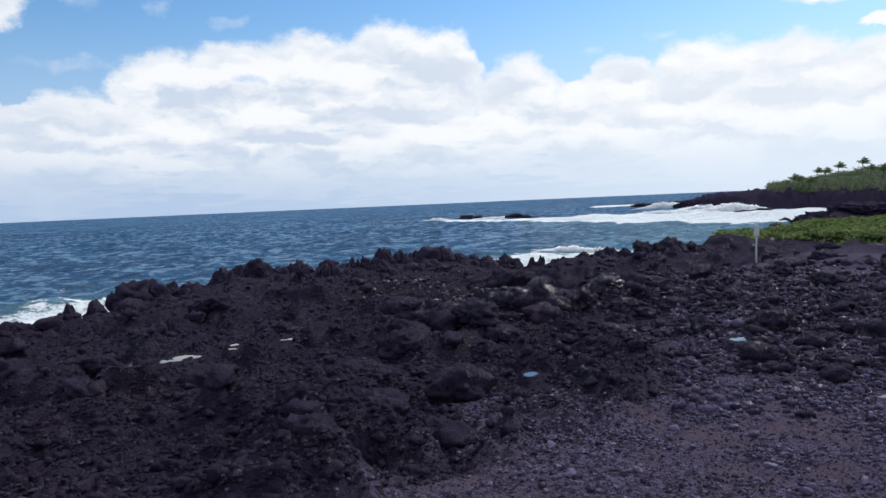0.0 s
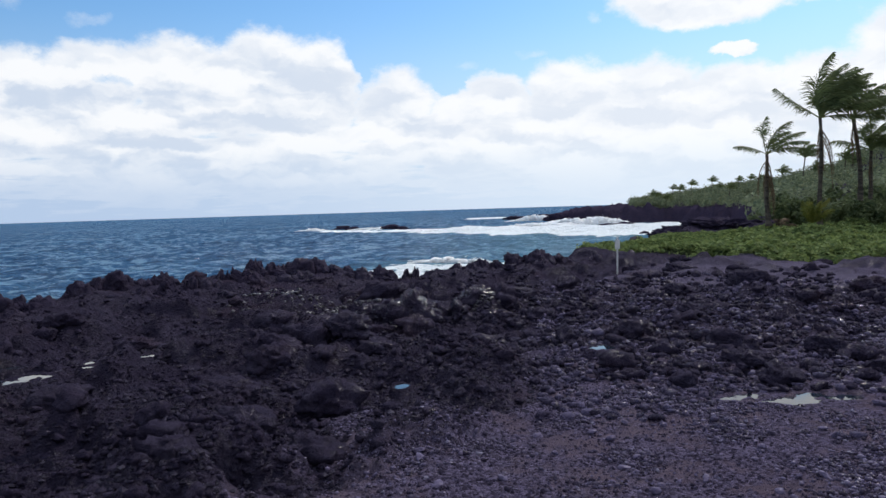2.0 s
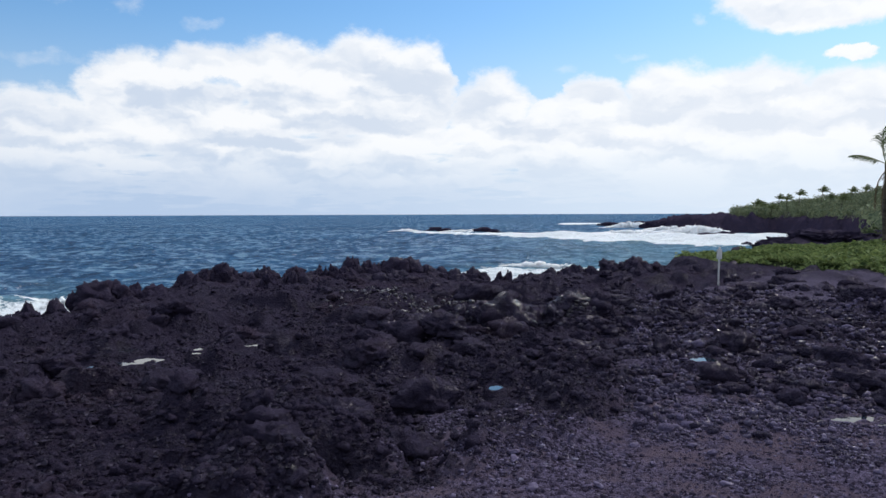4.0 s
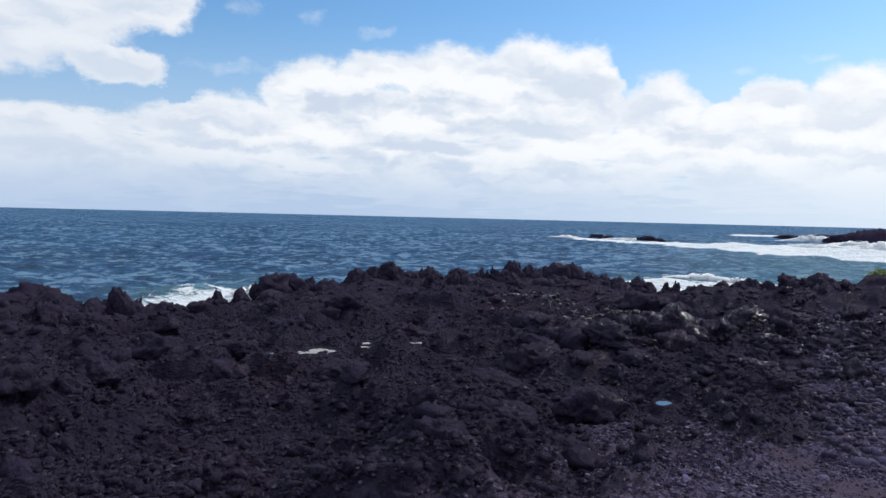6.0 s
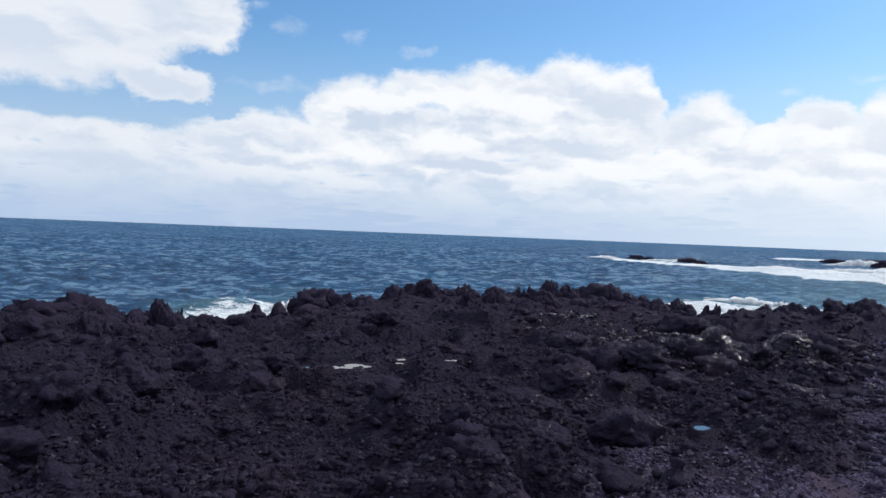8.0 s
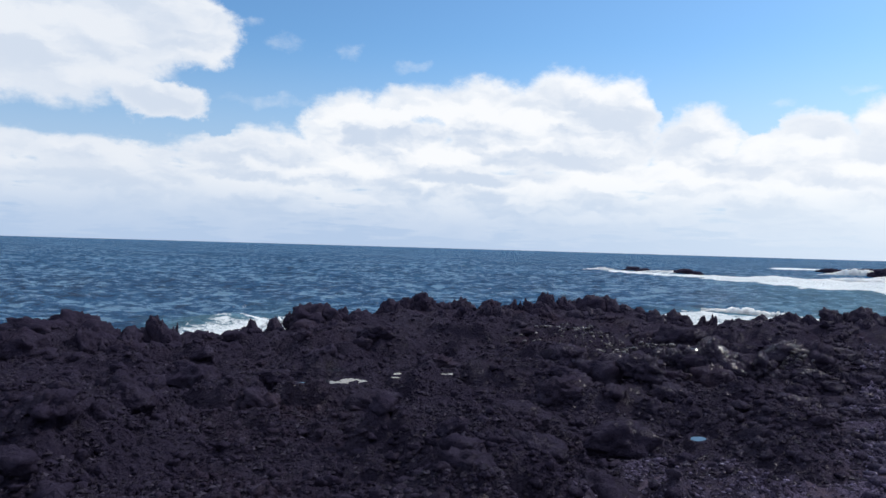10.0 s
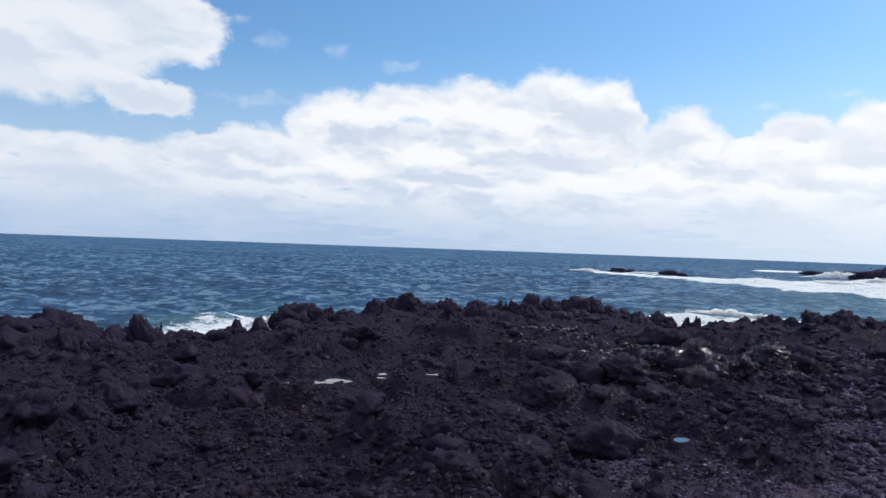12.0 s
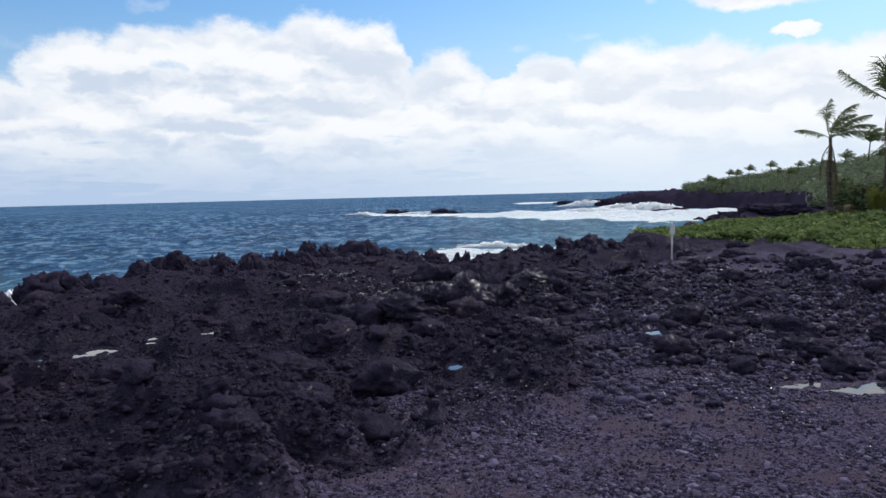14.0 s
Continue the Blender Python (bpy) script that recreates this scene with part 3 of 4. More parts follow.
# ---- the sea ----
def swell(x, y):
    az, r = np.degrees(np.arctan2(-x, y)), np.hypot(x, y)
    fade = 1 / (1 + (r / 900) ** 2)
    z = 0.32 * np.sin(0.33 * x * 0.35 + 0.33 * y + 1.6 * fractal(x * 0.012, y * 0.012, 3, 201))
    z = z + 0.34 * fractal(x * 0.05, y * 0.09, 3, 211) + 0.34 * fractal(x * 0.16, y * 0.26, 4, 221, 0.6)
    # surf over the reef in the bay, outer surf off the point, wash at the foot of the lava
    inner = np.interp(az, [-28, -22, -15, -8, 1, 3], [205, 220, 252, 288, 372, 400])
    outer = np.interp(az, [-28, -22, -15, -8, 1, 3], [345, 345, 330, 335, 396, 404])
    wob = 22 * fractal(x * 0.02, y * 0.02, 4, 231)
    band = ease(r + wob, inner - 14, inner + 16) * (1 - ease(r + wob, outer - 8, outer + 14)) * ease(az, 3.0, -1.5) * (1 - ease(-az, 32, 36))
    crest = np.exp(-(((r + wob * 0.5) - (0.65 * inner + 0.35 * outer)) / 9) ** 2) * ease(-az, 4, 12)
    far = np.exp(-((r + wob - 590) / 40) ** 2) * ease(-az, 10, 12.5) * (1 - ease(-az, 19, 21))
    reach = np.interp(az, [-40, -20, -13, -9, -5, -1, 4, 10, 16, 21, 25, 29, 33, 38, 45], [60, 105, 140, 142, 130, 108, 104, 104, 106, 110, 112, 106, 92, 80, 70])
    wash = (1 - ease(r + 1.1 * wob, reach * 0.7, reach * 1.12))
    z = z + 2.2 * crest * band + 1.2 * far + 0.8 * wash * np.exp(-((r - reach * 0.85) / 7) ** 2)
    caps = 0.9 * ease(fractal(x * 0.09, y * 0.16, 4, 241, 0.6), 0.78, 1.0) * (1 - ease(r, 500, 900))
    foam = np.clip(1.2 * band + 1.1 * far + 0.72 * wash + 0.45 * caps, 0, 1.3)
    # shallow and churned water, plus a bay painted paler for its haze
    shoal = np.clip(0.75 * wash + 0.5 * band + 0.42 * ease(-az, 2, 18) * (1 - ease(r, 300, 420)), 0, 1)
    return SEA + z * fade, foam, shoal


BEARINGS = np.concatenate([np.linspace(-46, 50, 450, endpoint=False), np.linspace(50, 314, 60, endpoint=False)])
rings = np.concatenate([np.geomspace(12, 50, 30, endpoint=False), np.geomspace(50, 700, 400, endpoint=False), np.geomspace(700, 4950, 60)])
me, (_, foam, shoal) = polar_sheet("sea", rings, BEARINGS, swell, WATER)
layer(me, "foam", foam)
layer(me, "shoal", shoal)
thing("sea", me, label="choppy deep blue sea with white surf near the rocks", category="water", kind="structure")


# ---- lava crags along the crest ----
def rock_mesh(name, level, seed, rough=0.3, squash=(1, 1, 1), taper=0.0):
    """A jagged clinker block, base at z = -1, top near 1."""
    v, f = BALLS[level]
    p = v * 1.0
    k = 0.9 + rough * (1.1 * solid_noise(p * 1.5 + 5.3 * seed, seed) + 0.9 * np.abs(solid_noise(p * 3.0 + 2.1 * seed, seed + 1)) + 0.55 * solid_noise(p * 6 + seed, seed + 2))
    if level > 3:
        k = k + rough * (0.36 * np.abs(solid_noise(p * 9 + seed, seed + 3)) + 0.14 * solid_noise(p * 21 + seed, seed + 4))
    p = p * k[:, None]
    if taper:
        w = 1 - taper * np.clip((p[:, 2] + 1) / 2, 0, 1.2) ** 1.3
        p[:, :2] = p[:, :2] * w[:, None]
    p = p * np.array(squash)
    return mesh_from(name, p, f, level > 2, [LAVA])


CRAGS_WEST = [
    (-8.00, 9.21, 0.46, 0.96), (-7.79, 9.65, 0.53, 0.56), (-7.52, 9.98, 0.33, 0.52),
    (-7.17, 10.85, 0.38, 0.43), (-6.90, 11.49, 0.09, 0.61), (-6.46, 12.76, 0.22, 0.30),
    (-6.23, 13.09, 0.22, 0.28), (-5.99, 14.19, 0.42, 0.59), (-5.69, 14.52, 0.39, 0.60),
    (-5.26, 15.11, 0.24, 0.67), (-4.74, 15.91, 0.45, 0.49), (-4.49, 16.29, 0.48, 0.38),
    (-4.14, 16.49, 0.60, 0.39), (-3.78, 16.78, 0.37, 0.48), (-3.33, 17.28, 0.46, 0.46),
    (-2.74, 17.79, 0.42, 0.47), (-2.28, 18.06, 0.42, 0.29), (-1.90, 18.10, 0.45, 0.35),
]
CRAGS_EAST = [
    (-1.50, 18.44, 0.63, 0.48), (-1.04, 18.67, 0.47, 0.46), (-0.46, 18.99, 0.53, 0.63),
    (-0.00, 19.10, 0.54, 0.53), (0.50, 18.99, 0.34, 0.60), (1.16, 18.96, 0.25, 0.53),
    (1.56, 18.94, 0.28, 0.53), (2.22, 18.87, 0.15, 0.17), (2.46, 18.84, 0.20, 0.20),
    (2.97, 18.97, 0.09, 0.67), (3.62, 19.06, 0.23, 0.41), (4.30, 19.23, 0.31, 0.55),
    (4.78, 19.32, 0.26, 0.42), (5.30, 19.49, 0.44, 0.56), (5.93, 19.52, 0.49, 0.68),
    (6.57, 19.74, 0.33, 0.73), (7.56, 20.23, 0.18, 0.98), (8.93, 20.54, 0.07, 1.09),
]


def crag(x, y, top, width, seed, level=4):
    """One crag of the ridge: a broad foot with one to three pinnacles, in one mesh."""
    rnd = random.Random(seed)
    base = min(z_at(x, y), top - 0.3) - 0.25
    tall = top - base
    turn = math.degrees(math.atan2(-x, y))
    blocks = [(0, 0, 1.0, 0.5), (rnd.uniform(-0.3, 0.3), 0.3, 0.72, 0.62)]
    for k in range(rnd.choice((3, 4, 5))):
        blocks.append((rnd.uniform(-0.7, 0.7), rnd.uniform(-0.3, 0.5), rnd.uniform(0.55, 0.92), rnd.uniform(0.16, 0.36)))
    body = None
    for k, (bx, by, bh, bw) in enumerate(blocks):
        v, f = BALLS[level if k < 2 else level - 1]
        s = seed * 7 + k
        scale = 1 + 0.5 * solid_noise(v * 1.6 + s, s) + 0.45 * np.abs(solid_noise(v * 3.7 + s, s + 1)) + 0.16 * np.abs(solid_noise(v * 7 + s, s + 2)) + 0.06 * solid_noise(v * 15 + s, s + 3)
        p = v * scale[:, None]
        w = 1 - rnd.uniform(0.12, 0.46) * np.clip((p[:, 2] + 1) / 2, 0, 1.1) ** 1.5
        p[:, 0] = p[:, 0] * w + 0.3 * rnd.uniform(-1, 1) * p[:, 2]
        p[:, 1] *= w
        p[:, 2] = (p[:, 2] - p[:, 2].min()) / (p[:, 2].max() - p[:, 2].min())
        p = np.stack([p[:, 0] * width * bw + bx * width, p[:, 1] * max(width, 0.4) * bw * 1.1 + by * width, p[:, 2] * tall * bh], -1)
        me = mesh_from("lava_crag" if k == 0 else "pinnacle", p, f, True, [LAVA])
        if k == 0:
            body = thing("lava_crag", me, (x, y, base), turn, category="rock", group="crags along the shore crest", label="jagged black lava crag standing on the shore crest")
        else:
            part("pinnacle", me, body)
    return body


for k, (x, y, top, width) in enumerate(CRAGS_WEST + CRAGS_EAST):
    crag(x, y, top - 0.03, width, 300 + k)
# low saw-teeth between the crags
rnd = random.Random(77)
for k in range(46):
    b = rnd.uniform(-19, 43)
    d = float(table(CREST, b)) - rnd.uniform(-0.2, 1.4)
    x, y = plan(b, d)
    crag(x, y, float(table(CREST, b, 2)) + rnd.uniform(-0.03, 0.09), rnd.uniform(0.25, 0.6), 500 + k, 4)


# ---- loose boulders on the lava field ----
KINDS = [rock_mesh("lava_boulder", 4, 40 + k, 0.40, (1.0, 0.75 + 0.05 * k, 0.55 + 0.06 * (k % 4))) for k in range(8)]
SMALL = [rock_mesh("lava_boulder", 3, 60 + k, 0.40, (1.0, 0.8, 0.55 + 0.07 * (k % 3))) for k in range(6)]


def boulder(x, y, size, seed, label, sink=0.42, group="loose lava boulders"):
    rnd = random.Random(seed)
    me = rnd.choice(KINDS if size > 0.19 else SMALL)
    ob = new("lava_boulder", me)
    ob.matrix_world = pose(x, y, z_at(x, y) + size * (0.5 - sink), rnd.uniform(-14, 14), rnd.uniform(-14, 14), rnd.uniform(0, 360)) @ Matrix.Diagonal((size, size, size, 1))
    return tagged(ob, label, "rock", group)


# the boulders that stand out: bearing, distance, half width
BIG = [
    (0.6, 9.4, 0.36), (-2.6, 9.3, 0.26), (6.4, 6.9, 0.24), (5.1, 5.4, 0.22), (-24.1, 7.2, 0.22), (-26.5, 8.6, 0.26), (-8.3, 12.4, 0.42),
    (-10.5, 12.2, 0.32), (-6.6, 12.6, 0.28), (-16.5, 11.5, 0.30), (-20.0, 12.4, 0.28), (-29.5, 11.2, 0.34), (-33.5, 9.8, 0.26), (-37.5, 9.0, 0.30),
    (-40.5, 8.2, 0.32), (-36.0, 12.6, 0.28), (-40.0, 14.0, 0.34), (-32.0, 14.5, 0.34), (-27.0, 14.5, 0.32), (12.8, 10.6, 0.26), (3.0, 11.0, 0.24),
    (18.0, 7.3, 0.2), (26.0, 7.4, 0.24), (11.0, 5.0, 0.16), (31.0, 9.6, 0.28),
    (-7.3, 13.3, 0.5), (-9.4, 13.5, 0.44), (-5.0, 13.7, 0.40), (-11.9, 12.9, 0.40), (-13.8, 12.3, 0.36), (-3.2, 14.4, 0.36), (-15.5, 14.6, 0.42), (-19.0, 15.5, 0.40),
    (-31.0, 6.85, 0.10), (-36.9, 7.05, 0.10), (-33.2, 8.1, 0.17), (-39.8, 7.6, 0.17),
]
for k, (b, d, size) in enumerate(BIG):
    boulder(*plan(b, d), size * (0.66 if b < -14 else 1.0), 900 + k, "large dark rounded lava boulder half sunk in clinker", 0.26)
# more dark clumps over the rough western field
rnd = random.Random(29)
for k in range(34):
    b, d = rnd.uniform(-8, 42), math.sqrt(rnd.uniform(4.6 ** 2, 13.0 ** 2))
    x, y = plan(b, d)
    if d < float(table(CREST, b)) - 1.2 and all(math.hypot(x - p[0], y - p[1]) > max(p[2], p[3]) + 0.55 for p in POOLS) and float(gravel_at(np.array([x]), np.array([y]))[0]) < 0.3:
        boulder(x, y, rnd.uniform(0.13, 0.27), 1200 + k, "dark knobbly lava clump grown into the clinker", 0.36)
rnd = random.Random(5)
count = 0
while count < 240:
    b, d = rnd.uniform(-43, 46), math.sqrt(rnd.uniform(4.2 ** 2, 18.5 ** 2))
    x, y = plan(b, d)
    g = float(gravel_at(np.array([x]), np.array([y]))[0])
    right = 1.0 if b < -12 and d > 7 else 0.35
    if rnd.random() < g * 0.97 or rnd.random() < 0.85 * float(sand_at(np.array([x]), np.array([y]))[0]) or rnd.random() > right or d > float(table(CREST, b)) - 0.8:
        continue
    if any(math.hypot(x - p[0], y - p[1]) < max(p[2], p[3]) + 0.3 for p in POOLS):
        continue
    size = 0.06 + 0.16 * rnd.random() ** 2.6 + (0.02 if right == 1.0 else 0)
    boulder(x, y, size, 2000 + count, "dark lava boulder lying in rubble")
    count += 1

count = 0
while count < 70:
    b, d = rnd.uniform(-44, -23), rnd.uniform(14.5, 20.5)
    x, y = plan(b, d)
    if float(sand_at(np.array([x]), np.array([y]))[0]) > 0.3:
        boulder(x, y, 0.07 + 0.17 * rnd.random() ** 2, 3000 + count, "low black lava rock half buried in dark sand", 0.5)
        count += 1


def scatter(name, number, low, high, where, label, seed, level=1, skin=LAVA, tries=8, reach=14.0):
    """Many small stones as one mesh, lying on the ground."""
    rng = np.random.default_rng(seed)
    v, f = BALLS[level]
    tries = number * tries
    b = np.where(rng.random(tries) < 0.8, rng.uniform(-45, 48, tries), rng.uniform(-180, 180, tries))
    d = np.where(np.abs(b) < 50, 3.2, 0.4) + (rng.random(tries) ** 1.35) * reach
    a = np.radians(b)
    x, y = -d * np.sin(a), d * np.cos(a)
    keep = rng.random(len(x)) < where(x, y)
    x, y = x[keep][:number], y[keep][:number]
    z = height(x, y)[0]
    n = len(x)
    size = low + (high - low) * rng.random(n) ** 2.6
    warp = 1 + (0.30 if skin is not PEBBLE else 0.16) * rng.standard_normal((n, len(v)))
    shape = np.stack([rng.uniform(0.8, 1.35, n), rng.uniform(0.7, 1.1, n), rng.uniform(0.5, 0.95, n)], -1)
    p = v[None] * np.clip(warp, 0.55, 1.6)[..., None] * shape[:, None] * size[:, None, None]
    t = rng.uniform(0, 6.283, n)
    c, s = np.cos(t)[:, None], np.sin(t)[:, None]
    p = np.stack([p[..., 0] * c - p[..., 1] * s + x[:, None], p[..., 0] * s + p[..., 1] * c + y[:, None], p[..., 2] + (z + 0.25 * size)[:, None]], -1)
    faces = (f[None] + (np.arange(n) * len(v))[:, None, None]).reshape(-1, 3)
    me = mesh_from(name, p.reshape(-1, 3), faces, level > 0, [skin])
    return thing(name, me, label=label, category="stones", kind="stuff")


def pebble_material():
    m, n, at = material("pebbles")
    r = n.add("ShaderNodeNewGeometry").outputs["Random Per Island"]
    c = n.mix(n.math("MULTIPLY", r, r), (0.0292, 0.0225, 0.0404, 1), (0.1634, 0.1350, 0.2188, 1))
    c = n.mix(n.step(r, 0.95, 1.0, 0.0, 0.6), c, (0.2236, 0.2070, 0.2693, 1))
    finish(n, c, 0.75, n.noise(at, 60.0, 4), 0.5, 0.01, 0.0, wet=0.22)
    return m


PEBBLE = pebble_material()


def rubble_material():
    m, n, at = material("broken lava rubble")
    r = n.add("ShaderNodeNewGeometry").outputs["Random Per Island"]
    c = n.mix(r, (0.0289, 0.0236, 0.0438, 1), (0.1174, 0.0983, 0.1671, 1))
    c = n.mix(n.step(n.noise(at, 34.0, 5, 0.7), 0.5, 0.75, 0.0, 0.6), c, (0.1445, 0.1229, 0.1902, 1))
    finish(n, c, 0.7, n.noise(at, 40.0, 6, 0.7), 0.9, 0.03, 0.0, wet=damp(n, at, 0.20, 0.08))
    return m


def crumb_material():
    m, n, at = material("dark lava crumbs")
    r = n.add("ShaderNodeNewGeometry").outputs["Random Per Island"]
    c = n.mix(n.math("MULTIPLY", r, r), (0.0265, 0.0216, 0.0357, 1), (0.0819, 0.0697, 0.1015, 1))
    finish(n, c, 0.8, n.noise(at, 40.0, 6, 0.7), 0.9, 0.03, 0.0, wet=0.08)
    return m


RUBBLE, CRUMB = rubble_material(), crumb_material()
dry = lambda x, y: np.all([np.hypot((x - p[0]) / (p[2] + 0.05), (y - p[1]) / (p[3] + 0.1)) > 1 for p in POOLS], axis=0)
clear = lambda x, y: dry(x, y) * dry(x * 1.02, y + 0.16) * dry(x * 1.04, y + 0.34) * dry(x * 1.06, y + 0.5)
scatter("clinker", 8500, 0.014, 0.055, lambda x, y: (1 - gravel_at(x, y)) ** 2 * (np.hypot(x, y) < 17.5) * clear(x, y), "loose black lava clinker strewn over the rough field", 31, 2)
scatter("small_clinker", 26000, 0.007, 0.026, lambda x, y: (1 - gravel_at(x, y)) ** 2 * (np.hypot(x, y) < 15.0) * clear(x, y), "small crumbly black clinker filling the lava field", 39, 1, LAVA, 8, 11.0)
scatter("fine_clinker", 34000, 0.006, 0.03, lambda x, y: (1 - gravel_at(x, y)) * (0.25 + 0.75 * ease(fractal(x * 1.3, y * 1.3, 4, 179), -0.2, 0.3)) * dry(x, y), "fine crumbled black clinker between the lava clods", 37, 0, CRUMB, 6, 10.0)
drift = lambda x, y: 0.05 + 0.95 * ease(fractal(x * 1.1, y * 1.1, 4, 171), -0.02, 0.34)
scatter("gravel", 17000, 0.006, 0.022, lambda x, y: gravel_at(x, y) * drift(x, y) * dry(x, y), "grey-violet basalt gravel and pebbles underfoot", 32, 1, PEBBLE, 14, 9.0)
scatter("fine_gravel", 42000, 0.005, 0.016, lambda x, y: gravel_at(x, y) * np.sqrt(drift(x, y)) * dry(x, y), "fine dark violet-grey gravel between the pebbles", 36, 0, PEBBLE, 12, 9.0)
scatter("rubble", 17000, 0.010, 0.055, lambda x, y: (x > 0.3 * y + 0.3 * fractal(x, y, 3, 177)) * (np.hypot(x, y) > 5.6) * (np.hypot(x, y) < 17.0) * (1 - 0.75 * gravel_at(x, y)) * (1 - 0.9 * sand_at(x, y)) * (0.2 + 0.8 * ease(fractal(x * 0.8, y * 0.8, 3, 175), -0.2, 0.25)) * clear(x, y), "broken dark lava rubble between the larger boulders", 35, 1, RUBBLE)
scatter("broken_blocks", 1700, 0.03, 0.085, lambda x, y: (x > 0.16 * y + 0.3 * fractal(x, y, 3, 177)) * (np.hypot(x, y) > 7.2) * (np.hypot(x, y) < 18.5) * (1 - gravel_at(x, y)) * (1 - 0.8 * sand_at(x, y)) * (0.25 + 0.75 * ease(fractal(x * 0.7, y * 0.7, 3, 178), -0.2, 0.2)) * dry(x, y) * dry(x, y + 0.4) * dry(x, y + 0.8) * dry(x, y - 0.35), "angular black lava blocks heaped between the boulders", 38, 2, LAVA, 14)
scatter("pale_chips", 500, 0.006, 0.016, lambda x, y: 1.0 * dry(x, y), "small pale stones and shell chips among the clinker", 33, 1, PEBBLE)


def cobble_material():
    m, n, at = material("spray-wet cobbles")
    r = n.add("ShaderNodeNewGeometry").outputs["Random Per Island"]
    c = n.mix(r, (0.024, 0.020, 0.028, 1), (0.13, 0.115, 0.14, 1))
    finish(n, c, 0.35, n.noise(at, 32.0, 6, 0.7), 0.9, 0.03, 0.1, wet=0.4)
    return m


def near_blowhole(x, y):
    slope = np.hypot((x - 0.6) / 2.4, (y - 13.0) / 1.3)
    soaked = [1 - ease(np.hypot((x - cx) / rx, (y - cy) / ry), 0.6, 1.3) for cx, cy, rx, ry in ((0.75, 12.4, 0.45, 0.5), (1.95, 13.1, 0.5, 0.7), (2.4, 11.7, 0.5, 0.5))]
    return np.maximum(np.maximum.reduce(soaked), 0.3 * (1 - ease(slope, 0.6, 1.1)))


WET = cobble_material()
scatter("wet_cobbles", 6500, 0.012, 0.05, near_blowhole, "spray-wet shining lava cobbles on the slope by the blowhole", 34, 1, WET, 30)



def drenched_material():
    m, n, at = material("drenched lava")
    c, height_n, rough = lava_nodes(n, at)
    run = n.step(n.noise(n.vmath("MULTIPLY", at, (9, 9, 2.2)), 1.0, 5, 0.6), 0.45, 0.62, 0.02, 0.5)
    finish(n, c, 0.8, height_n, 0.75, 0.045, 0.0, wet=run)
    return m


DRENCHED = drenched_material()
# x, y, half width, height
for k, (x, y, size, tall) in enumerate(((1.42, 11.15, 0.36, 0.46), (1.86, 11.25, 0.22, 0.30), (2.20, 11.3, 0.26, 0.30), (0.78, 11.75, 0.28, 0.22), (1.08, 11.5, 0.22, 0.30), (2.65, 11.9, 0.3, 0.3))):
    me = rock_mesh("lava_boulder", 4, 77 + k, 0.46, (1.0, 0.8, 1.0), 0.1)
    me.materials[0] = DRENCHED
    ob = new("lava_boulder", me)
    ob.matrix_world = pose(x, y, z_at(x, y) + 0.30 * tall, 4 - 3 * k, 3, 40 * k) @ Matrix.Diagonal((size, size, 0.62 * tall, 1))
    tagged(ob, "black lava boulder shining wet with blowhole spray", "rock", "loose lava boulders")
# dark stones along the far rim of the long puddle
rnd = random.Random(17)
for k in range(13):
    boulder(3.45 + 0.09 * k + rnd.uniform(-0.03, 0.03), 5.78 - 0.022 * k + rnd.uniform(-0.02, 0.10), rnd.uniform(0.025, 0.06), 3200 + k, "small dark stone standing at a puddle's rim", 0.3)


# ---- rain and tide pools ----
for k, (px, py, ax, ay, level) in enumerate(POOLS):
    t = np.linspace(0, 2 * np.pi, 40, endpoint=False)
    w = 1.25 + 0.3 * fractal(np.cos(t) * 1.9 + 3 * k, np.sin(t) * 1.9, 3, 181)
    ring = np.stack([ax * w * np.cos(t), ay * w * np.sin(t), np.zeros_like(t)], -1)
    rim = ring * np.array([0.97, 0.97, 1]) - np.array([0, 0, 0.05])
    verts = np.concatenate([ring, rim, [[0, 0, 0], [0, 0, -0.05]]])
    i = np.arange(40)
    j = (i + 1) % 40
    faces = np.concatenate([np.stack([np.full(40, 80), i, j], -1), np.stack([np.full(40, 81), j + 40, i + 40], -1), np.stack([i, i + 40, j + 40], -1), np.stack([i, j + 40, j], -1)])
    me = mesh_from("puddle", verts, faces, False, [POOL])
    thing("puddle", me, (px, py, level), label="still shallow puddle mirroring the pale sky between rocks", category="puddle", group="puddles on the lava")


# ---- marker post ----
def box(bm, cx, cy, cz, sx, sy, sz):
    r = bmesh.ops.create_cube(bm, size=1.0, matrix=Matrix.Translation((cx, cy, cz)) @ Matrix.Diagonal((sx, sy, sz, 1)))
    bmesh.ops.bevel(bm, geom=list({e for v in r["verts"] for e in v.link_edges}), offset=min(sx, sy, sz) * 0.15, segments=2, affect="EDGES")


def bm_mesh(name, build, *materials):
    bm = bmesh.new()
    build(bm)
    me = bpy.data.meshes.new(name)
    bm.to_mesh(me)
    bm.free()
    for m in materials:
        me.materials.append(m)
    return me


px, py = plan(-22.88, 19.6)
pz = z_at(px, py)
post = tagged(new("marker_post"), "weathered white marker post with a small white plate", "post")
post.matrix_world = pose(px, py, pz - 0.05, 2, 1, -22)
tall = 1.6 - 19.6 * math.tan(radians(2.56)) - pz + 0.05
part("stake", bm_mesh("stake", lambda bm: box(bm, 0, 0, tall / 2, 0.042, 0.042, tall), PAINT), post)
part("plate", bm_mesh("plate", lambda bm: box(bm, 0, -0.028, tall - 0.15, 0.125, 0.016, 0.24), PAINT), post, "blank white upright plate")
part("cap", bm_mesh("cap", lambda bm: box(bm, 0, 0, tall + 0.01, 0.05, 0.05, 0.02), PAINT), post)


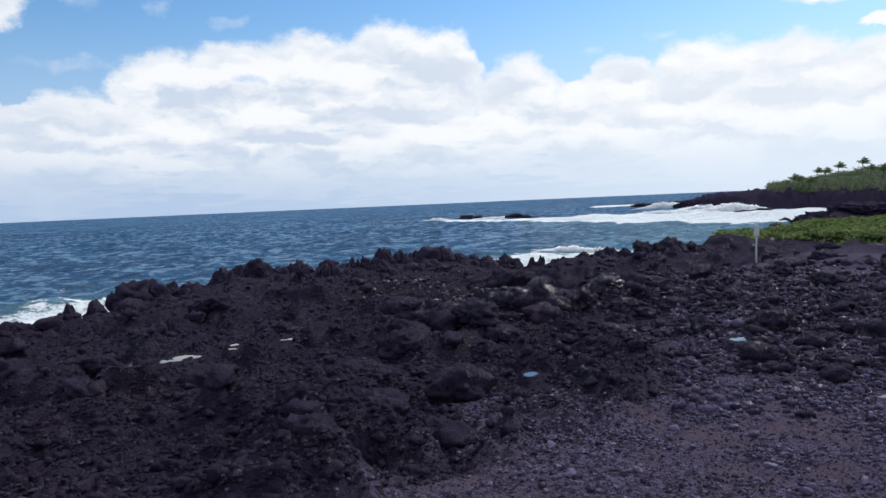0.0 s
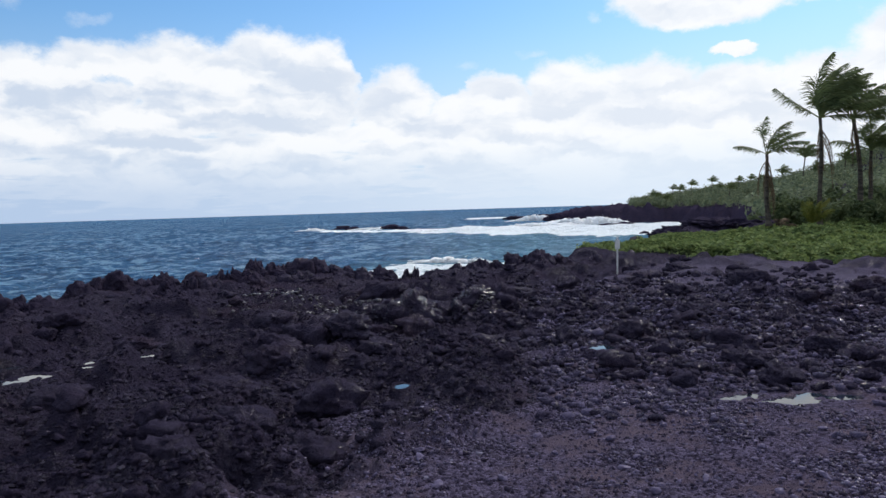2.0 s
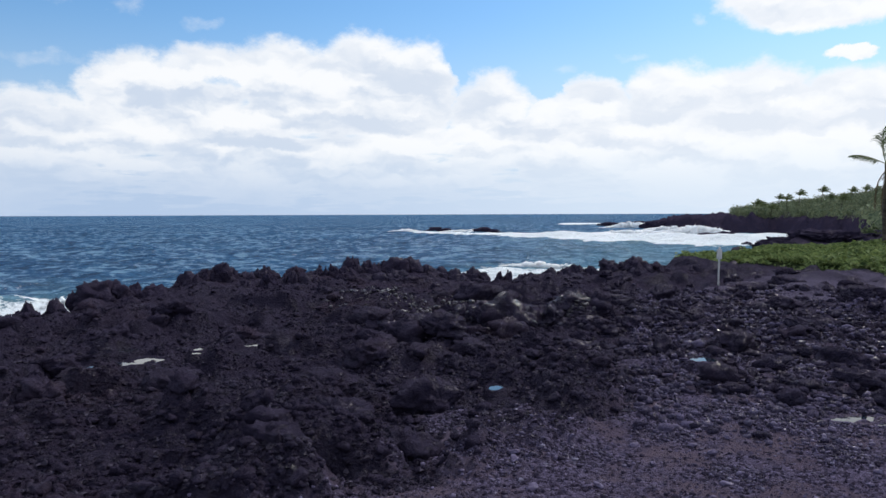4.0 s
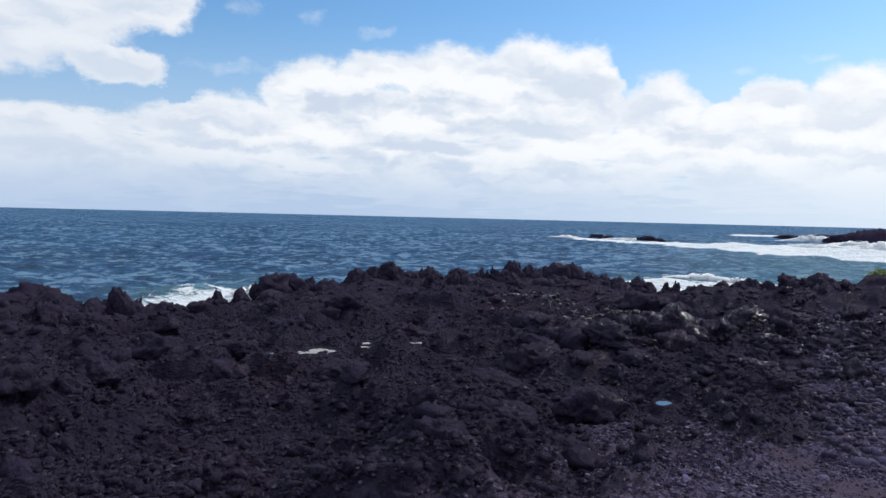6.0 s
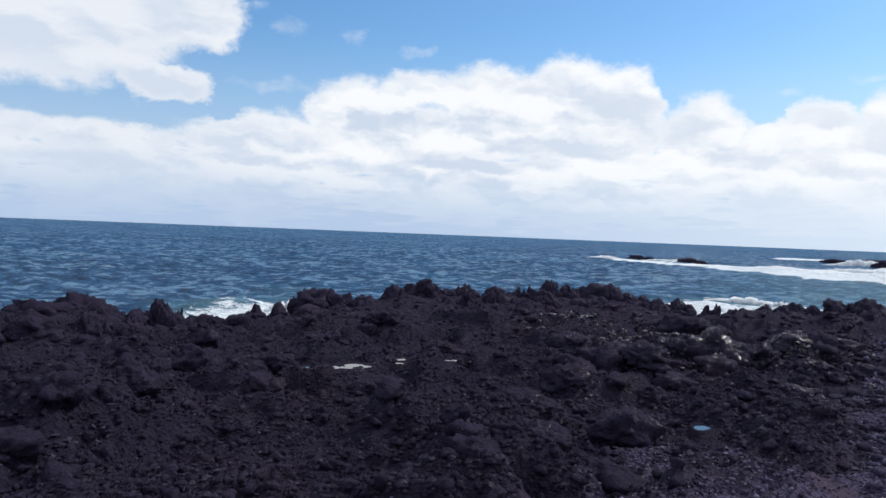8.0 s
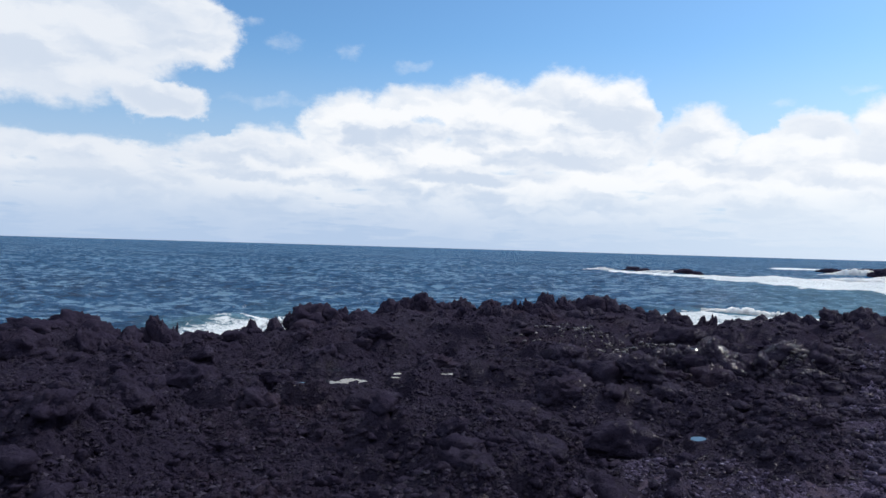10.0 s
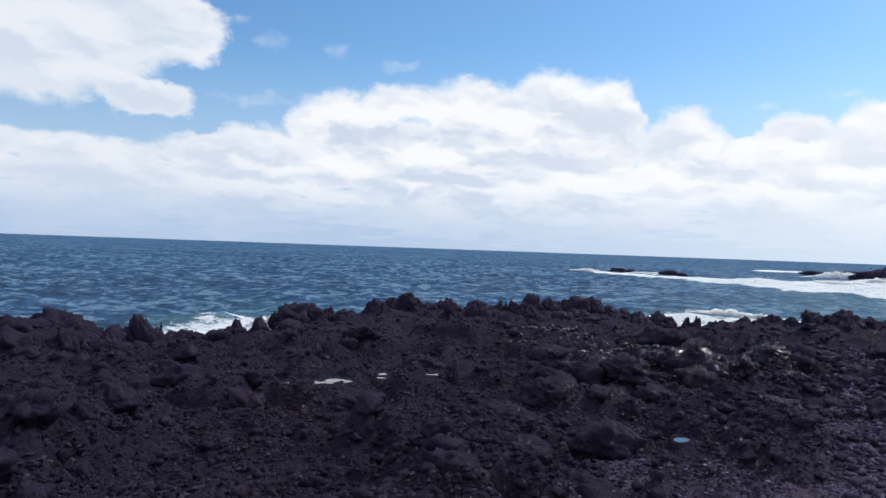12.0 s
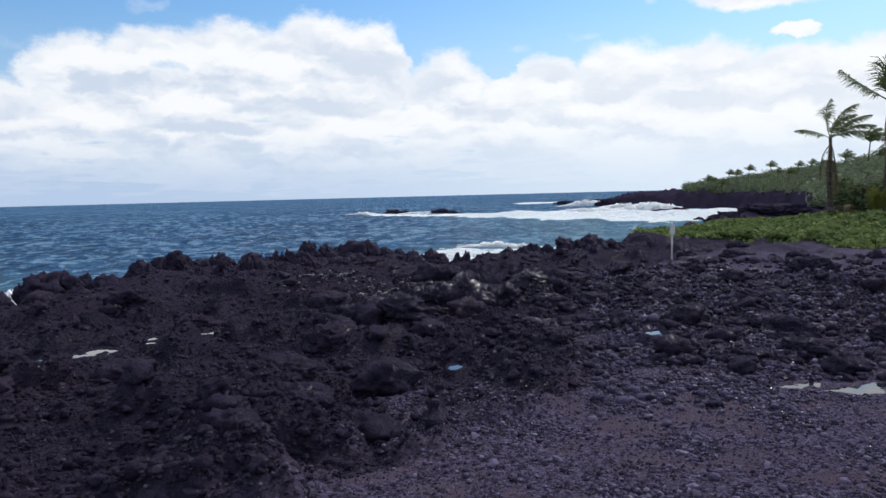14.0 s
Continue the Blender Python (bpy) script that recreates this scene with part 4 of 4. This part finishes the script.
# ---- lava outcrop beyond the shrubs, rocks off the reef and the point ----
def outcrop(name, b, d, top, width, seed, foot, label, group=""):
    x, y = plan(b, d)
    rnd = random.Random(seed)
    body = None
    for k in range(7):
        v, f = BALLS[5 if d < 60 else 4]
        s = seed + 11 * k
        q = 1 + 0.34 * solid_noise(v * 1.5 + s, s) + 0.4 * np.abs(solid_noise(v * 3.5 + s, s + 1)) + 0.34 * np.abs(solid_noise(v * 8 + s, s + 2)) + 0.2 * solid_noise(v * 16 + s, s + 3)
        p = v * q[:, None]
        p[:, 2] = (p[:, 2] - p[:, 2].min()) / (p[:, 2].max() - p[:, 2].min())
        h = (top - foot) * (1.0 if k == 0 else rnd.uniform(0.45, 0.9))
        w = width * (0.3 if k else 0.38)
        ox, oy = (rnd.uniform(-0.42, 0.42) * width, rnd.uniform(-0.15, 0.3) * width) if k else (0.1 * width, 0)
        me = mesh_from(name if k == 0 else "block", np.stack([p[:, 0] * w + ox, p[:, 1] * w * 0.8 + oy, p[:, 2] * h], -1), f, True, [LAVA])
        if k == 0:
            body = thing(name, me, (x, y, foot), b, label=label, category="rock", group=group)
        else:
            part("block", me, body)
    return body


outcrop("lava_outcrop", -29.7, 45, 0.72, 4.4, 21, -0.8, "black lava outcrop above the surf beyond green shrubs", "lava outcrops by the shrubs")
outcrop("lava_outcrop", -28.2, 42, 0.2, 2.6, 22, -1.5, "low black lava outcrop above the surf beyond green shrubs", "lava outcrops by the shrubs")
outcrop("lava_outcrop", -31.8, 46, 0.5, 4.4, 23, -0.8, "black lava outcrop above the surf beyond green shrubs", "lava outcrops by the shrubs")
outcrop("lava_outcrop", -34.5, 44, 0.1, 3.2, 24, -0.8, "dark lava outcrop behind green shrubs under palms", "lava outcrops by the shrubs")
REEF = [(-1.7, 385, 2.5, 7), (-2.5, 380, 1.8, 6), (-5.4, 362, 2.6, 8), (-6.3, 355, 1.8, 6), (-4.9, 372, 1.5, 5), (-23.0, 325, 1.6, 9), (-21.9, 330, 1.0, 5),
        (-24.6, 225, 1.2, 3.0), (-17.2, 340, 0.8, 3.0)]
for k, (b, d, h, w) in enumerate(REEF):
    outcrop("reef_rock", b, d, SEA + h, w, 30 + 3 * k, SEA - 1.5, "low brown-black rock awash in white surf", "rocks awash on the reef")
POINT = [(-14.9, 520, 3.2, 14), (-15.6, 515, 2.6, 12), (-16.4, 512, 3.4, 14), (-17.3, 505, 4.0, 13), (-18.4, 440, 5.0, 13), (-19.4, 420, 5.2, 14)]
for k, (b, d, h, w) in enumerate(POINT):
    outcrop("point_rock", b, d, SEA + h, w, 70 + 3 * k, SEA - 1.5, "dark lava rock off the wooded point, ringed by surf", "rocks off the point")


# ---- breaking waves ----
def breaker(b, d, width, tall, seed, label="white breaking wave with torn crest"):
    rng = np.random.default_rng(seed)
    verts, faces, count = [], [], 0
    for k in range(34):
        v, f = BALLS[2 if tall < 2 else 3]
        s = seed + 5 * k
        q = 1 + 0.3 * solid_noise(v * 2.2 + s, s) + 0.2 * solid_noise(v * 5 + s, s + 1) + 0.12 * solid_noise(v * 11 + s, s + 2)
        p = v * q[:, None]
        ox = (k + 0.5) / 34 - 0.5 + rng.uniform(-0.012, 0.012)
        env = max(0.14, (1 - (2.1 * ox) ** 2) if abs(ox) < 0.47 else 0.0) ** 1.4 * rng.uniform(0.72, 1.0)
        verts.append(np.stack([p[:, 0] * width * 0.085 + ox * width, p[:, 1] * width * 0.06 + rng.uniform(-1, 1) * width * 0.025, p[:, 2] * tall * env], -1))
        faces.append(f + count)
        count += len(v)
    # flung drops over the crest
    drops = 1500 if tall > 1.5 else 300
    u = rng.normal(0, 0.2, drops)
    up = tall * np.exp(-(u / 0.26) ** 2) * rng.uniform(0.2, 1.0, drops) ** 0.7 * rng.uniform(0.6, 1.25, drops)
    hub = np.stack([u * width, rng.normal(0, 0.05, drops) * width, up], -1)
    v, f = BALLS[0]
    grain = rng.uniform(0.04, 0.13, drops) * min(1.0, tall / 2)
    mist = mesh_from("spray", (hub[:, None] + v[None] * grain[:, None, None]).reshape(-1, 3), (f[None] + (np.arange(drops) * len(v))[:, None, None]).reshape(-1, 3), True, [FOAM])
    me = mesh_from("breaking_wave", np.concatenate(verts), np.concatenate(faces), True, [FOAM])
    wave = thing("breaking_wave", me, (*plan(b, d), SEA), b, label=label, category="wave", group="breaking waves in the bay")
    tagged(part("spray", mist, wave), label="flung drops of white spray", kind="stuff")
    return wave


breaker(-16.6, 470, 34, 3.6, 1)
breaker(-21.4, 335, 34, 3.6, 2)
breaker(-19.3, 372, 36, 2.6, 12)
breaker(-16.6, 330, 46, 1.9, 3)
breaker(-20.6, 335, 40, 2.2, 4)
breaker(-27.0, 200, 12, 3.2, 5)
breaker(-13.0, 315, 50, 1.3, 6)
breaker(-9.3, 128, 16, 0.9, 7, "low white wave breaking below the lava crest")
breaker(-12.0, 122, 9, 1.1, 8, "low white wave breaking below the lava crest")
breaker(24.4, 82, 7, 1.3, 9, "low white wave breaking below the lava crest")
breaker(0.5, 383, 20, 1.3, 10)
breaker(-4.0, 372, 30, 1.2, 11)


# ---- the nearest loose stones, one by one, on the ground ----
STONES = [rock_mesh("stone", 3, 260 + k, 0.36, (1.0, 0.8, 0.5)) for k in range(10)]
for me in STONES[:6]:
    me.materials[0] = PEBBLE
rnd = random.Random(91)
xs, ys = [], []
while len(xs) < 290:
    b, d = rnd.uniform(-42, 45), rnd.uniform(3.9, 7.2)
    x, y = plan(b, d)
    if all(math.hypot(x - p[0], y - p[1]) > max(p[2], p[3]) + 0.1 for p in POOLS):
        xs.append(x)
        ys.append(y)
zs, loose, _, _ = height(np.array(xs), np.array(ys))
for x, y, z, g in zip(xs, ys, zs, loose):
    size = 0.012 + 0.026 * rnd.random() ** 2
    stone = part("stone", rnd.choice(STONES[:6] if g > 0.5 else STONES[6:]), ground)
    stone.matrix_world = pose(x, y, z + 0.3 * size, rnd.uniform(-30, 30), rnd.uniform(-30, 30), rnd.uniform(0, 360)) @ Matrix.Diagonal((size, size, size, 1))


# ---- low shrubs over the sand ----
def leaves_mesh(name, centres, normals, size, seed, material, length=1.7):
    """Leaves as bent pointed blades (two triangles a side), one for each centre."""
    rng = np.random.default_rng(seed)
    n = len(centres)
    nrm = normals / np.linalg.norm(normals, axis=1, keepdims=True)
    ref = rng.standard_normal((n, 3))
    side = np.cross(nrm, ref)
    side /= np.linalg.norm(side, axis=1, keepdims=True) + 1e-9
    fwd = np.cross(side, nrm)
    s = (size * rng.uniform(0.6, 1.3, n))[:, None]
    tip = centres + fwd * s * length * 0.6 - nrm * s * 0.25
    tail = centres - fwd * s * length * 0.5
    left, right = centres + side * s * 0.5 + nrm * s * 0.12, centres - side * s * 0.5 + nrm * s * 0.12
    verts = np.stack([tail, left, tip, right], 1).reshape(-1, 3)
    i = np.arange(n) * 4
    faces = np.concatenate([np.stack([i, i + 2, i + 1], -1), np.stack([i, i + 3, i + 2], -1)])
    return mesh_from(name, verts, faces, False, [material])


rng = np.random.default_rng(8)
b = rng.uniform(-46, -18, 90000)
d = np.sqrt(rng.uniform(20 ** 2, 39 ** 2, 90000))
x, y = -d * np.sin(np.radians(b)), d * np.cos(np.radians(b))
keep = rng.random(90000) < green_at(x, y)
x, y, d = x[keep][:46000], y[keep][:46000], d[keep][:46000]
mound = 0.08 + 0.40 * lumps(x * 0.8, y * 0.8, 191) + 0.18 * lumps(x * 2.1, y * 2.1, 195) + 0.1 * fractal(x * 0.25, y * 0.25, 2, 197)
bear = np.degrees(np.arctan2(-x, y))
mound = mound * (1 - 0.85 * ease(bear, -31.8, -30.0) * ease(d, 24, 29))
mound = 0.72 * mound * (0.35 + 0.65 * ease(green_at(x, y), 0.3, 1.0))
z = height(x, y)[0] + mound * rng.uniform(0.55, 1.05, len(x))
up = np.stack([rng.normal(0, 0.55, len(x)), rng.normal(-0.25, 0.55, len(x)), np.ones(len(x))], -1)
me = leaves_mesh("beach_shrubs", np.stack([x, y, z], -1), up, 0.10 * (d / 26) ** 0.5, 9, LEAF)
thing("beach_shrubs", me, label="low bright green beach shrubs spreading over dark sand", category="shrubs", kind="stuff")


# ---- palms ----
def tube(points, radii, sides=8):
    pts = np.array(points, float)
    tan = np.gradient(pts, axis=0)
    tan /= np.linalg.norm(tan, axis=1, keepdims=True)
    ref = np.array([0.3, 1.0, 0.1])
    u = np.cross(tan, ref)
    u /= np.linalg.norm(u, axis=1, keepdims=True)
    w = np.cross(tan, u)
    t = np.linspace(0, 2 * np.pi, sides, endpoint=False)
    ring = pts[:, None] + np.array(radii)[:, None, None] * (np.cos(t)[None, :, None] * u[:, None] + np.sin(t)[None, :, None] * w[:, None])
    n = len(pts)
    i = (np.arange(n - 1) * sides)[:, None]
    j, k = np.arange(sides)[None], (np.arange(sides)[None] + 1) % sides
    faces = np.stack([i + j, i + k, i + sides + k, i + sides + j], -1).reshape(-1, 4)
    return ring.reshape(-1, 3), np.concatenate([faces[:, [0, 1, 2]], faces[:, [0, 2, 3]]])


def frond_mesh(start, bearing, rise, length, droop, wind, seed, material, leaflets=60, spread=0.17, broad=1.0):
    """A feathered frond: an arching rib with two rows of hanging leaflets, bent by the wind along +x."""
    rng = np.random.default_rng(seed)
    steps = 26
    way = np.array([math.cos(rise) * math.cos(bearing), math.cos(rise) * math.sin(bearing), math.sin(rise)])
    p, rib = np.array(start, float), []
    for k in range(steps + 1):
        rib.append(p.copy())
        t = k / steps
        way = way + np.array([wind * 0.09 * (0.3 + t), wind * 0.02, -droop * 0.085 * (0.25 + t)])
        way /= np.linalg.norm(way)
        p = p + way * length / steps
    rib = np.array(rib)
    verts, faces = tube(rib, np.linspace(0.03, 0.006, len(rib)) * length / 2.2 * broad, 5)
    verts, faces, count = [verts], [faces], len(verts)
    tan = np.gradient(rib, axis=0)
    tan /= np.linalg.norm(tan, axis=1, keepdims=True)
    for side in (-1, 1):
        t = np.linspace(0.14, 0.99, leaflets) + rng.uniform(-0.006, 0.006, leaflets)
        at = np.stack([np.interp(t, np.linspace(0, 1, len(rib)), rib[:, i]) for i in range(3)], -1)
        tg = np.stack([np.interp(t, np.linspace(0, 1, len(rib)), tan[:, i]) for i in range(3)], -1)
        out = np.cross(tg, [0, 0, 1.0]) * side
        out /= np.linalg.norm(out, axis=1, keepdims=True) + 1e-6
        size = length * spread * 1.9 * np.sin(np.pi * np.clip(0.12 + 0.86 * t, 0, 1)) ** 0.7 * rng.uniform(0.7, 1.1, leaflets)
        d1 = out * 0.62 + tg * 0.8 + np.array([wind * 0.3, 0, -0.3]) + rng.normal(0, 0.12, (leaflets, 3))
        d1 /= np.linalg.norm(d1, axis=1, keepdims=True)
        d2 = d1 + np.array([wind * 0.35, 0, -0.72])
        d2 /= np.linalg.norm(d2, axis=1, keepdims=True)
        mid = at + d1 * size[:, None] * 0.5
        tip = mid + d2 * size[:, None] * 0.5
        wide = tg * (0.0066 * length * broad)
        v = np.stack([at - wide, at + wide, mid - wide, mid + wide, tip], 1).reshape(-1, 3)
        i = count + np.arange(leaflets) * 5
        verts.append(v)
        faces.append(np.concatenate([np.stack([i, i + 1, i + 3], -1), np.stack([i, i + 3, i + 2], -1), np.stack([i + 2, i + 3, i + 4], -1)]))
        count += len(v)
    return mesh_from("frond", np.concatenate(verts), np.concatenate(faces), False, [material])


def palm(b, d, foot, crown, lean, length, fronds, seed, wind=1.0, radius=0.14, dead=6, droop=1.0, leafy=None, label="", leaflets=80, aims=()):
    """A coconut palm: ringed trunk, feathered fronds blown one way, dead fronds hanging below."""
    rnd = random.Random(seed)
    x, y = plan(b, d)
    ob = tagged(new("coconut_palm"), label, "palm", "palms by the shore")
    ob.matrix_world = pose(x, y, foot, 0, 0, b)
    tall = crown - foot
    t = np.linspace(0, 1, 22)
    line = np.stack([lean * t ** 1.6 + 0.06 * np.sin(t * 5 + seed), 0.05 * np.sin(t * 4), tall * t], -1)
    radii = radius * (1.0 + 0.55 * np.exp(-t * 12) - 0.42 * t + 0.05 * np.sin(t * 95))
    v, f = tube(line, radii, 10)
    part("trunk", mesh_from("trunk", v, f, True, [BARK]), ob)
    top = line[-1]
    for k in range(fronds):
        a = 2 * math.pi * (k + rnd.uniform(-0.3, 0.3)) / fronds
        rise = rnd.uniform(0.25, 1.35)
        if k < len(aims):
            a, rise = radians(aims[k][0]), radians(aims[k][1])
        me = frond_mesh(top, a, rise, length * rnd.uniform(0.8, 1.1), droop * rnd.uniform(0.7, 1.2), wind, seed * 50 + k, leafy or FROND, leaflets)
        part("frond", me, ob)
    for k in range(dead):
        a = rnd.uniform(0, 6.28)
        me = frond_mesh(top - np.array([0, 0, 0.1 + 0.1 * k]), a, rnd.uniform(-1.4, -0.7), length * rnd.uniform(0.55, 1.0), 3.2, wind * 0.25, seed * 50 + 30 + k, DEAD, 30, 0.09)
        part("dead_frond", me, ob, "brown dead frond hanging down the trunk")
    return ob


def el(d, degrees):
    return EYE + d * math.tan(radians(degrees))


palm(-33.3, 38, el(38, -1.9), el(38, 3.15), -0.12, 2.0, 7, 3, 0.4, 0.115, 12, 0.5, aims=[(188, 74), (178, 30), (60, 70), (10, 52), (350, 38), (15, 24), (280, 40)], label="small wind-bent coconut palm with sparse fronds and hanging dead leaves")
palm(-36.6, 38, el(38, -2.1), el(38, 5.4), -0.05, 2.75, 16, 4, 0.5, 0.115, 9, 0.42, aims=[(180, 36), (100, 84), (20, 74), (150, 84), (30, 80), (330, 76), (0, 70), (10, 62), (350, 54), (40, 46), (320, 40), (0, 30), (20, 12), (230, 72), (120, 74), (340, 66), (0, -10)], label="tall coconut palm with dense fronds streaming in the wind")
palm(-39.0, 41, el(41, -1.9), el(41, 5.2), -0.3, 2.8, 10, 5, 0.9, 0.14, 5, 0.65, aims=[(180, 70), (170, 50), (0, 75), (20, 62), (340, 52), (0, 40), (30, 30), (330, 22), (0, 10), (90, 60), (270, 60), (150, 80), (10, 50), (350, 66)], label="tall coconut palm with fronds blown to one side")
palm(-39.4, 43, el(43, -1.8), el(43, 3.0), 0.2, 2.2, 12, 6, 0.9, 0.13, 3, 0.9, label="shorter coconut palm behind the tall palms")
palm(-40.6, 40, el(40, -2.0), el(40, 5.8), 0.3, 2.6, 9, 7, 1.1, 0.14, 4, 0.8, label="tall slender coconut palm with ragged blown fronds")
palm(-43.4, 31, el(31, -2.4), el(31, 10.6), 0.2, 2.2, 13, 11, 0.7, 0.14, 4, 0.8, label="tall coconut palm at the edge of the scrub")
palm(-36.0, 36, el(36, -2.2), el(36, -1.9), 0.05, 1.25, 9, 8, 0.3, 0.08, 1, 0.4, leafy=YOUNG, aims=[(180, 76), (0, 78), (90, 82), (270, 74), (200, 62), (20, 64), (330, 56), (150, 68), (250, 48)], label="young yellowish palm sprout at a tall palm's foot")
palm(-34.0, 35, el(35, -2.2), el(35, -2.0), 0.0, 1.1, 3, 9, 0.2, 0.06, 0, 1.2, leafy=DEAD, label="fallen dry palm fronds standing out of shrubs")


# ---- scrub and trees behind the shrubs ----
def crown_cloud(number, seed, radius, tall, leaf, material):
    rng = np.random.default_rng(seed)
    hubs = rng.normal(0, 0.42, (14, 3)) * np.array([radius, radius, tall * 0.5]) + np.array([0, 0, tall * 0.55])
    pick = rng.integers(0, 14, number)
    off = rng.standard_normal((number, 3))
    off /= np.linalg.norm(off, axis=1, keepdims=True)
    p = hubs[pick] + off * (radius * 0.38 * rng.uniform(0.4, 1.0, number) ** 0.5)[:, None]
    p[:, 2] = np.maximum(p[:, 2], 0.05)
    return leaves_mesh("crown", p, off + np.array([0, 0, 0.35]), leaf, seed + 1, material)


def limb_mesh(seed, tall, radius):
    rnd = random.Random(seed)
    verts, faces, count = [], [], 0
    for k in range(5):
        a = rnd.uniform(0, 6.28)
        r = 0.0 if k == 0 else radius * rnd.uniform(0.4, 0.8)
        t = np.linspace(0, 1, 8)
        line = np.stack([r * math.cos(a) * t ** 1.4, r * math.sin(a) * t ** 1.4, tall * (0.9 if k == 0 else rnd.uniform(0.5, 0.8)) * t], -1)
        v, f = tube(line, (0.05 if k else 0.08) * tall * 0.4 * (1 - 0.8 * t), 6)
        verts.append(v)
        faces.append(f + count)
        count += len(v)
    return mesh_from("trunk", np.concatenate(verts), np.concatenate(faces), True, [BARK])


BUSHES = [(crown_cloud(1500, 400 + k, 1.0, 1.5, 0.11, SCRUB), limb_mesh(410 + k, 1.4, 0.9)) for k in range(5)]


def bush(b, d, size, seed, label):
    rnd = random.Random(seed)
    x, y = plan(b, d)
    crown, limbs = BUSHES[seed % 5]
    ob = tagged(new("scrub_tree"), label, "tree", "scrub trees behind the shrubs")
    ob.matrix_world = pose(x, y, z_at(x, y) - 0.05, 0, 0, rnd.uniform(0, 360)) @ Matrix.Diagonal((size, size, size * rnd.uniform(0.8, 1.1), 1))
    part("trunk", limbs, ob)
    part("crown", crown, ob)
    return ob


rnd = random.Random(12)
for k in range(46):
    b = rnd.uniform(-46, -33.8)
    d = rnd.uniform(39, 58)
    bush(b, d, rnd.uniform(0.55, 1.25) * (1 + 0.04 * (-b - 34)), 40 + k, "dense dark green scrub tree behind the low shrubs")


# ---- wooded hillside and its palms ----
rng = np.random.default_rng(21)
number = 2600
b = rng.uniform(-47, -23.8, number * 3)
d = np.sqrt(rng.uniform(60 ** 2, 520 ** 2, number * 3))
x, y = -d * np.sin(np.radians(b)), d * np.cos(np.radians(b))
land = height(x, y)[0]
keep = (land > np.where(d > 250, -2.2, -0.5)) & ((b < -32.2) | (d > table(HEAD, b) + 9 + 12 * rng.random(len(b))))
b, d, x, y, land = (q[keep][:number] for q in (b, d, x, y, land))
per = 70
big = np.interp(d, [60, 160, 300, 500], [1.3, 1.9, 2.6, 3.0]) * rng.uniform(0.6, 1.3, len(b))
off = rng.standard_normal((len(b), per, 3))
off /= np.linalg.norm(off, axis=2, keepdims=True)
spot = np.stack([x, y, land], -1)[:, None] + (off * rng.uniform(0.55, 1.0, (len(b), per, 1)) * np.array([1, 1, 0.85]) + np.array([0, 0, 0.75])) * big[:, None, None]
me = leaves_mesh("woodland", spot.reshape(-1, 3), (off + np.array([0, 0, 0.4])).reshape(-1, 3), np.repeat(big, per) * 0.21, 23, WOODS, 1.3)
thing("woodland", me, label="dense dark green coastal woodland on the hillside", category="woodland", kind="stuff")

far_palm = tagged(new("hill_palm"), "distant coconut palm rising above the woodland", "palm", "palms on the wooded hill")
t = np.linspace(0, 1, 10)
v, f = tube(np.stack([0.5 * t ** 2, 0 * t, 8 * t], -1), 0.2 - 0.08 * t, 6)
part("trunk", mesh_from("trunk", v, f, True, [BARK]), far_palm)
for k in range(11):
    part("frond", frond_mesh((0.5, 0, 8), 2 * math.pi * k / 11, 0.45 + 0.1 * (k * 5 % 11), 4.2, 0.75, 0.7, 700 + k, FROND, 16, 0.24, 3.2), far_palm)
# bearing, distance, height of the crown over the eye's level in degrees
HILL_PALMS = [(-25.2, 385, 0.85), (-25.6, 390, 0.8), (-26.7, 400, 1.3), (-27.2, 395, 1.25), (-28.0, 410, 1.55), (-29.4, 420, 1.75), (-29.9, 380, 1.35), (-31.2, 400, 1.75),
              (-32.0, 420, 1.85), (-32.6, 400, 1.75), (-34.0, 300, 2.15), (-35.4, 190, 3.2), (-36.0, 200, 2.2), (-37.9, 180, 2.9), (-38.3, 220, 2.6), (-30.6, 350, 1.2), (-26.2, 360, 0.6)]
for k, (b, d, e) in enumerate(HILL_PALMS):
    x, y = plan(b, d)
    size = 1.0 if k == 0 else 0.75 + 0.05 * (k % 6)
    m = pose(x, y, el(d, e - 0.42) - 8 * size, 0, 0, b) @ Matrix.Diagonal((size, size, size, 1))
    if k == 0:
        far_palm.matrix_world = m
    else:
        copy_thing(far_palm, m)
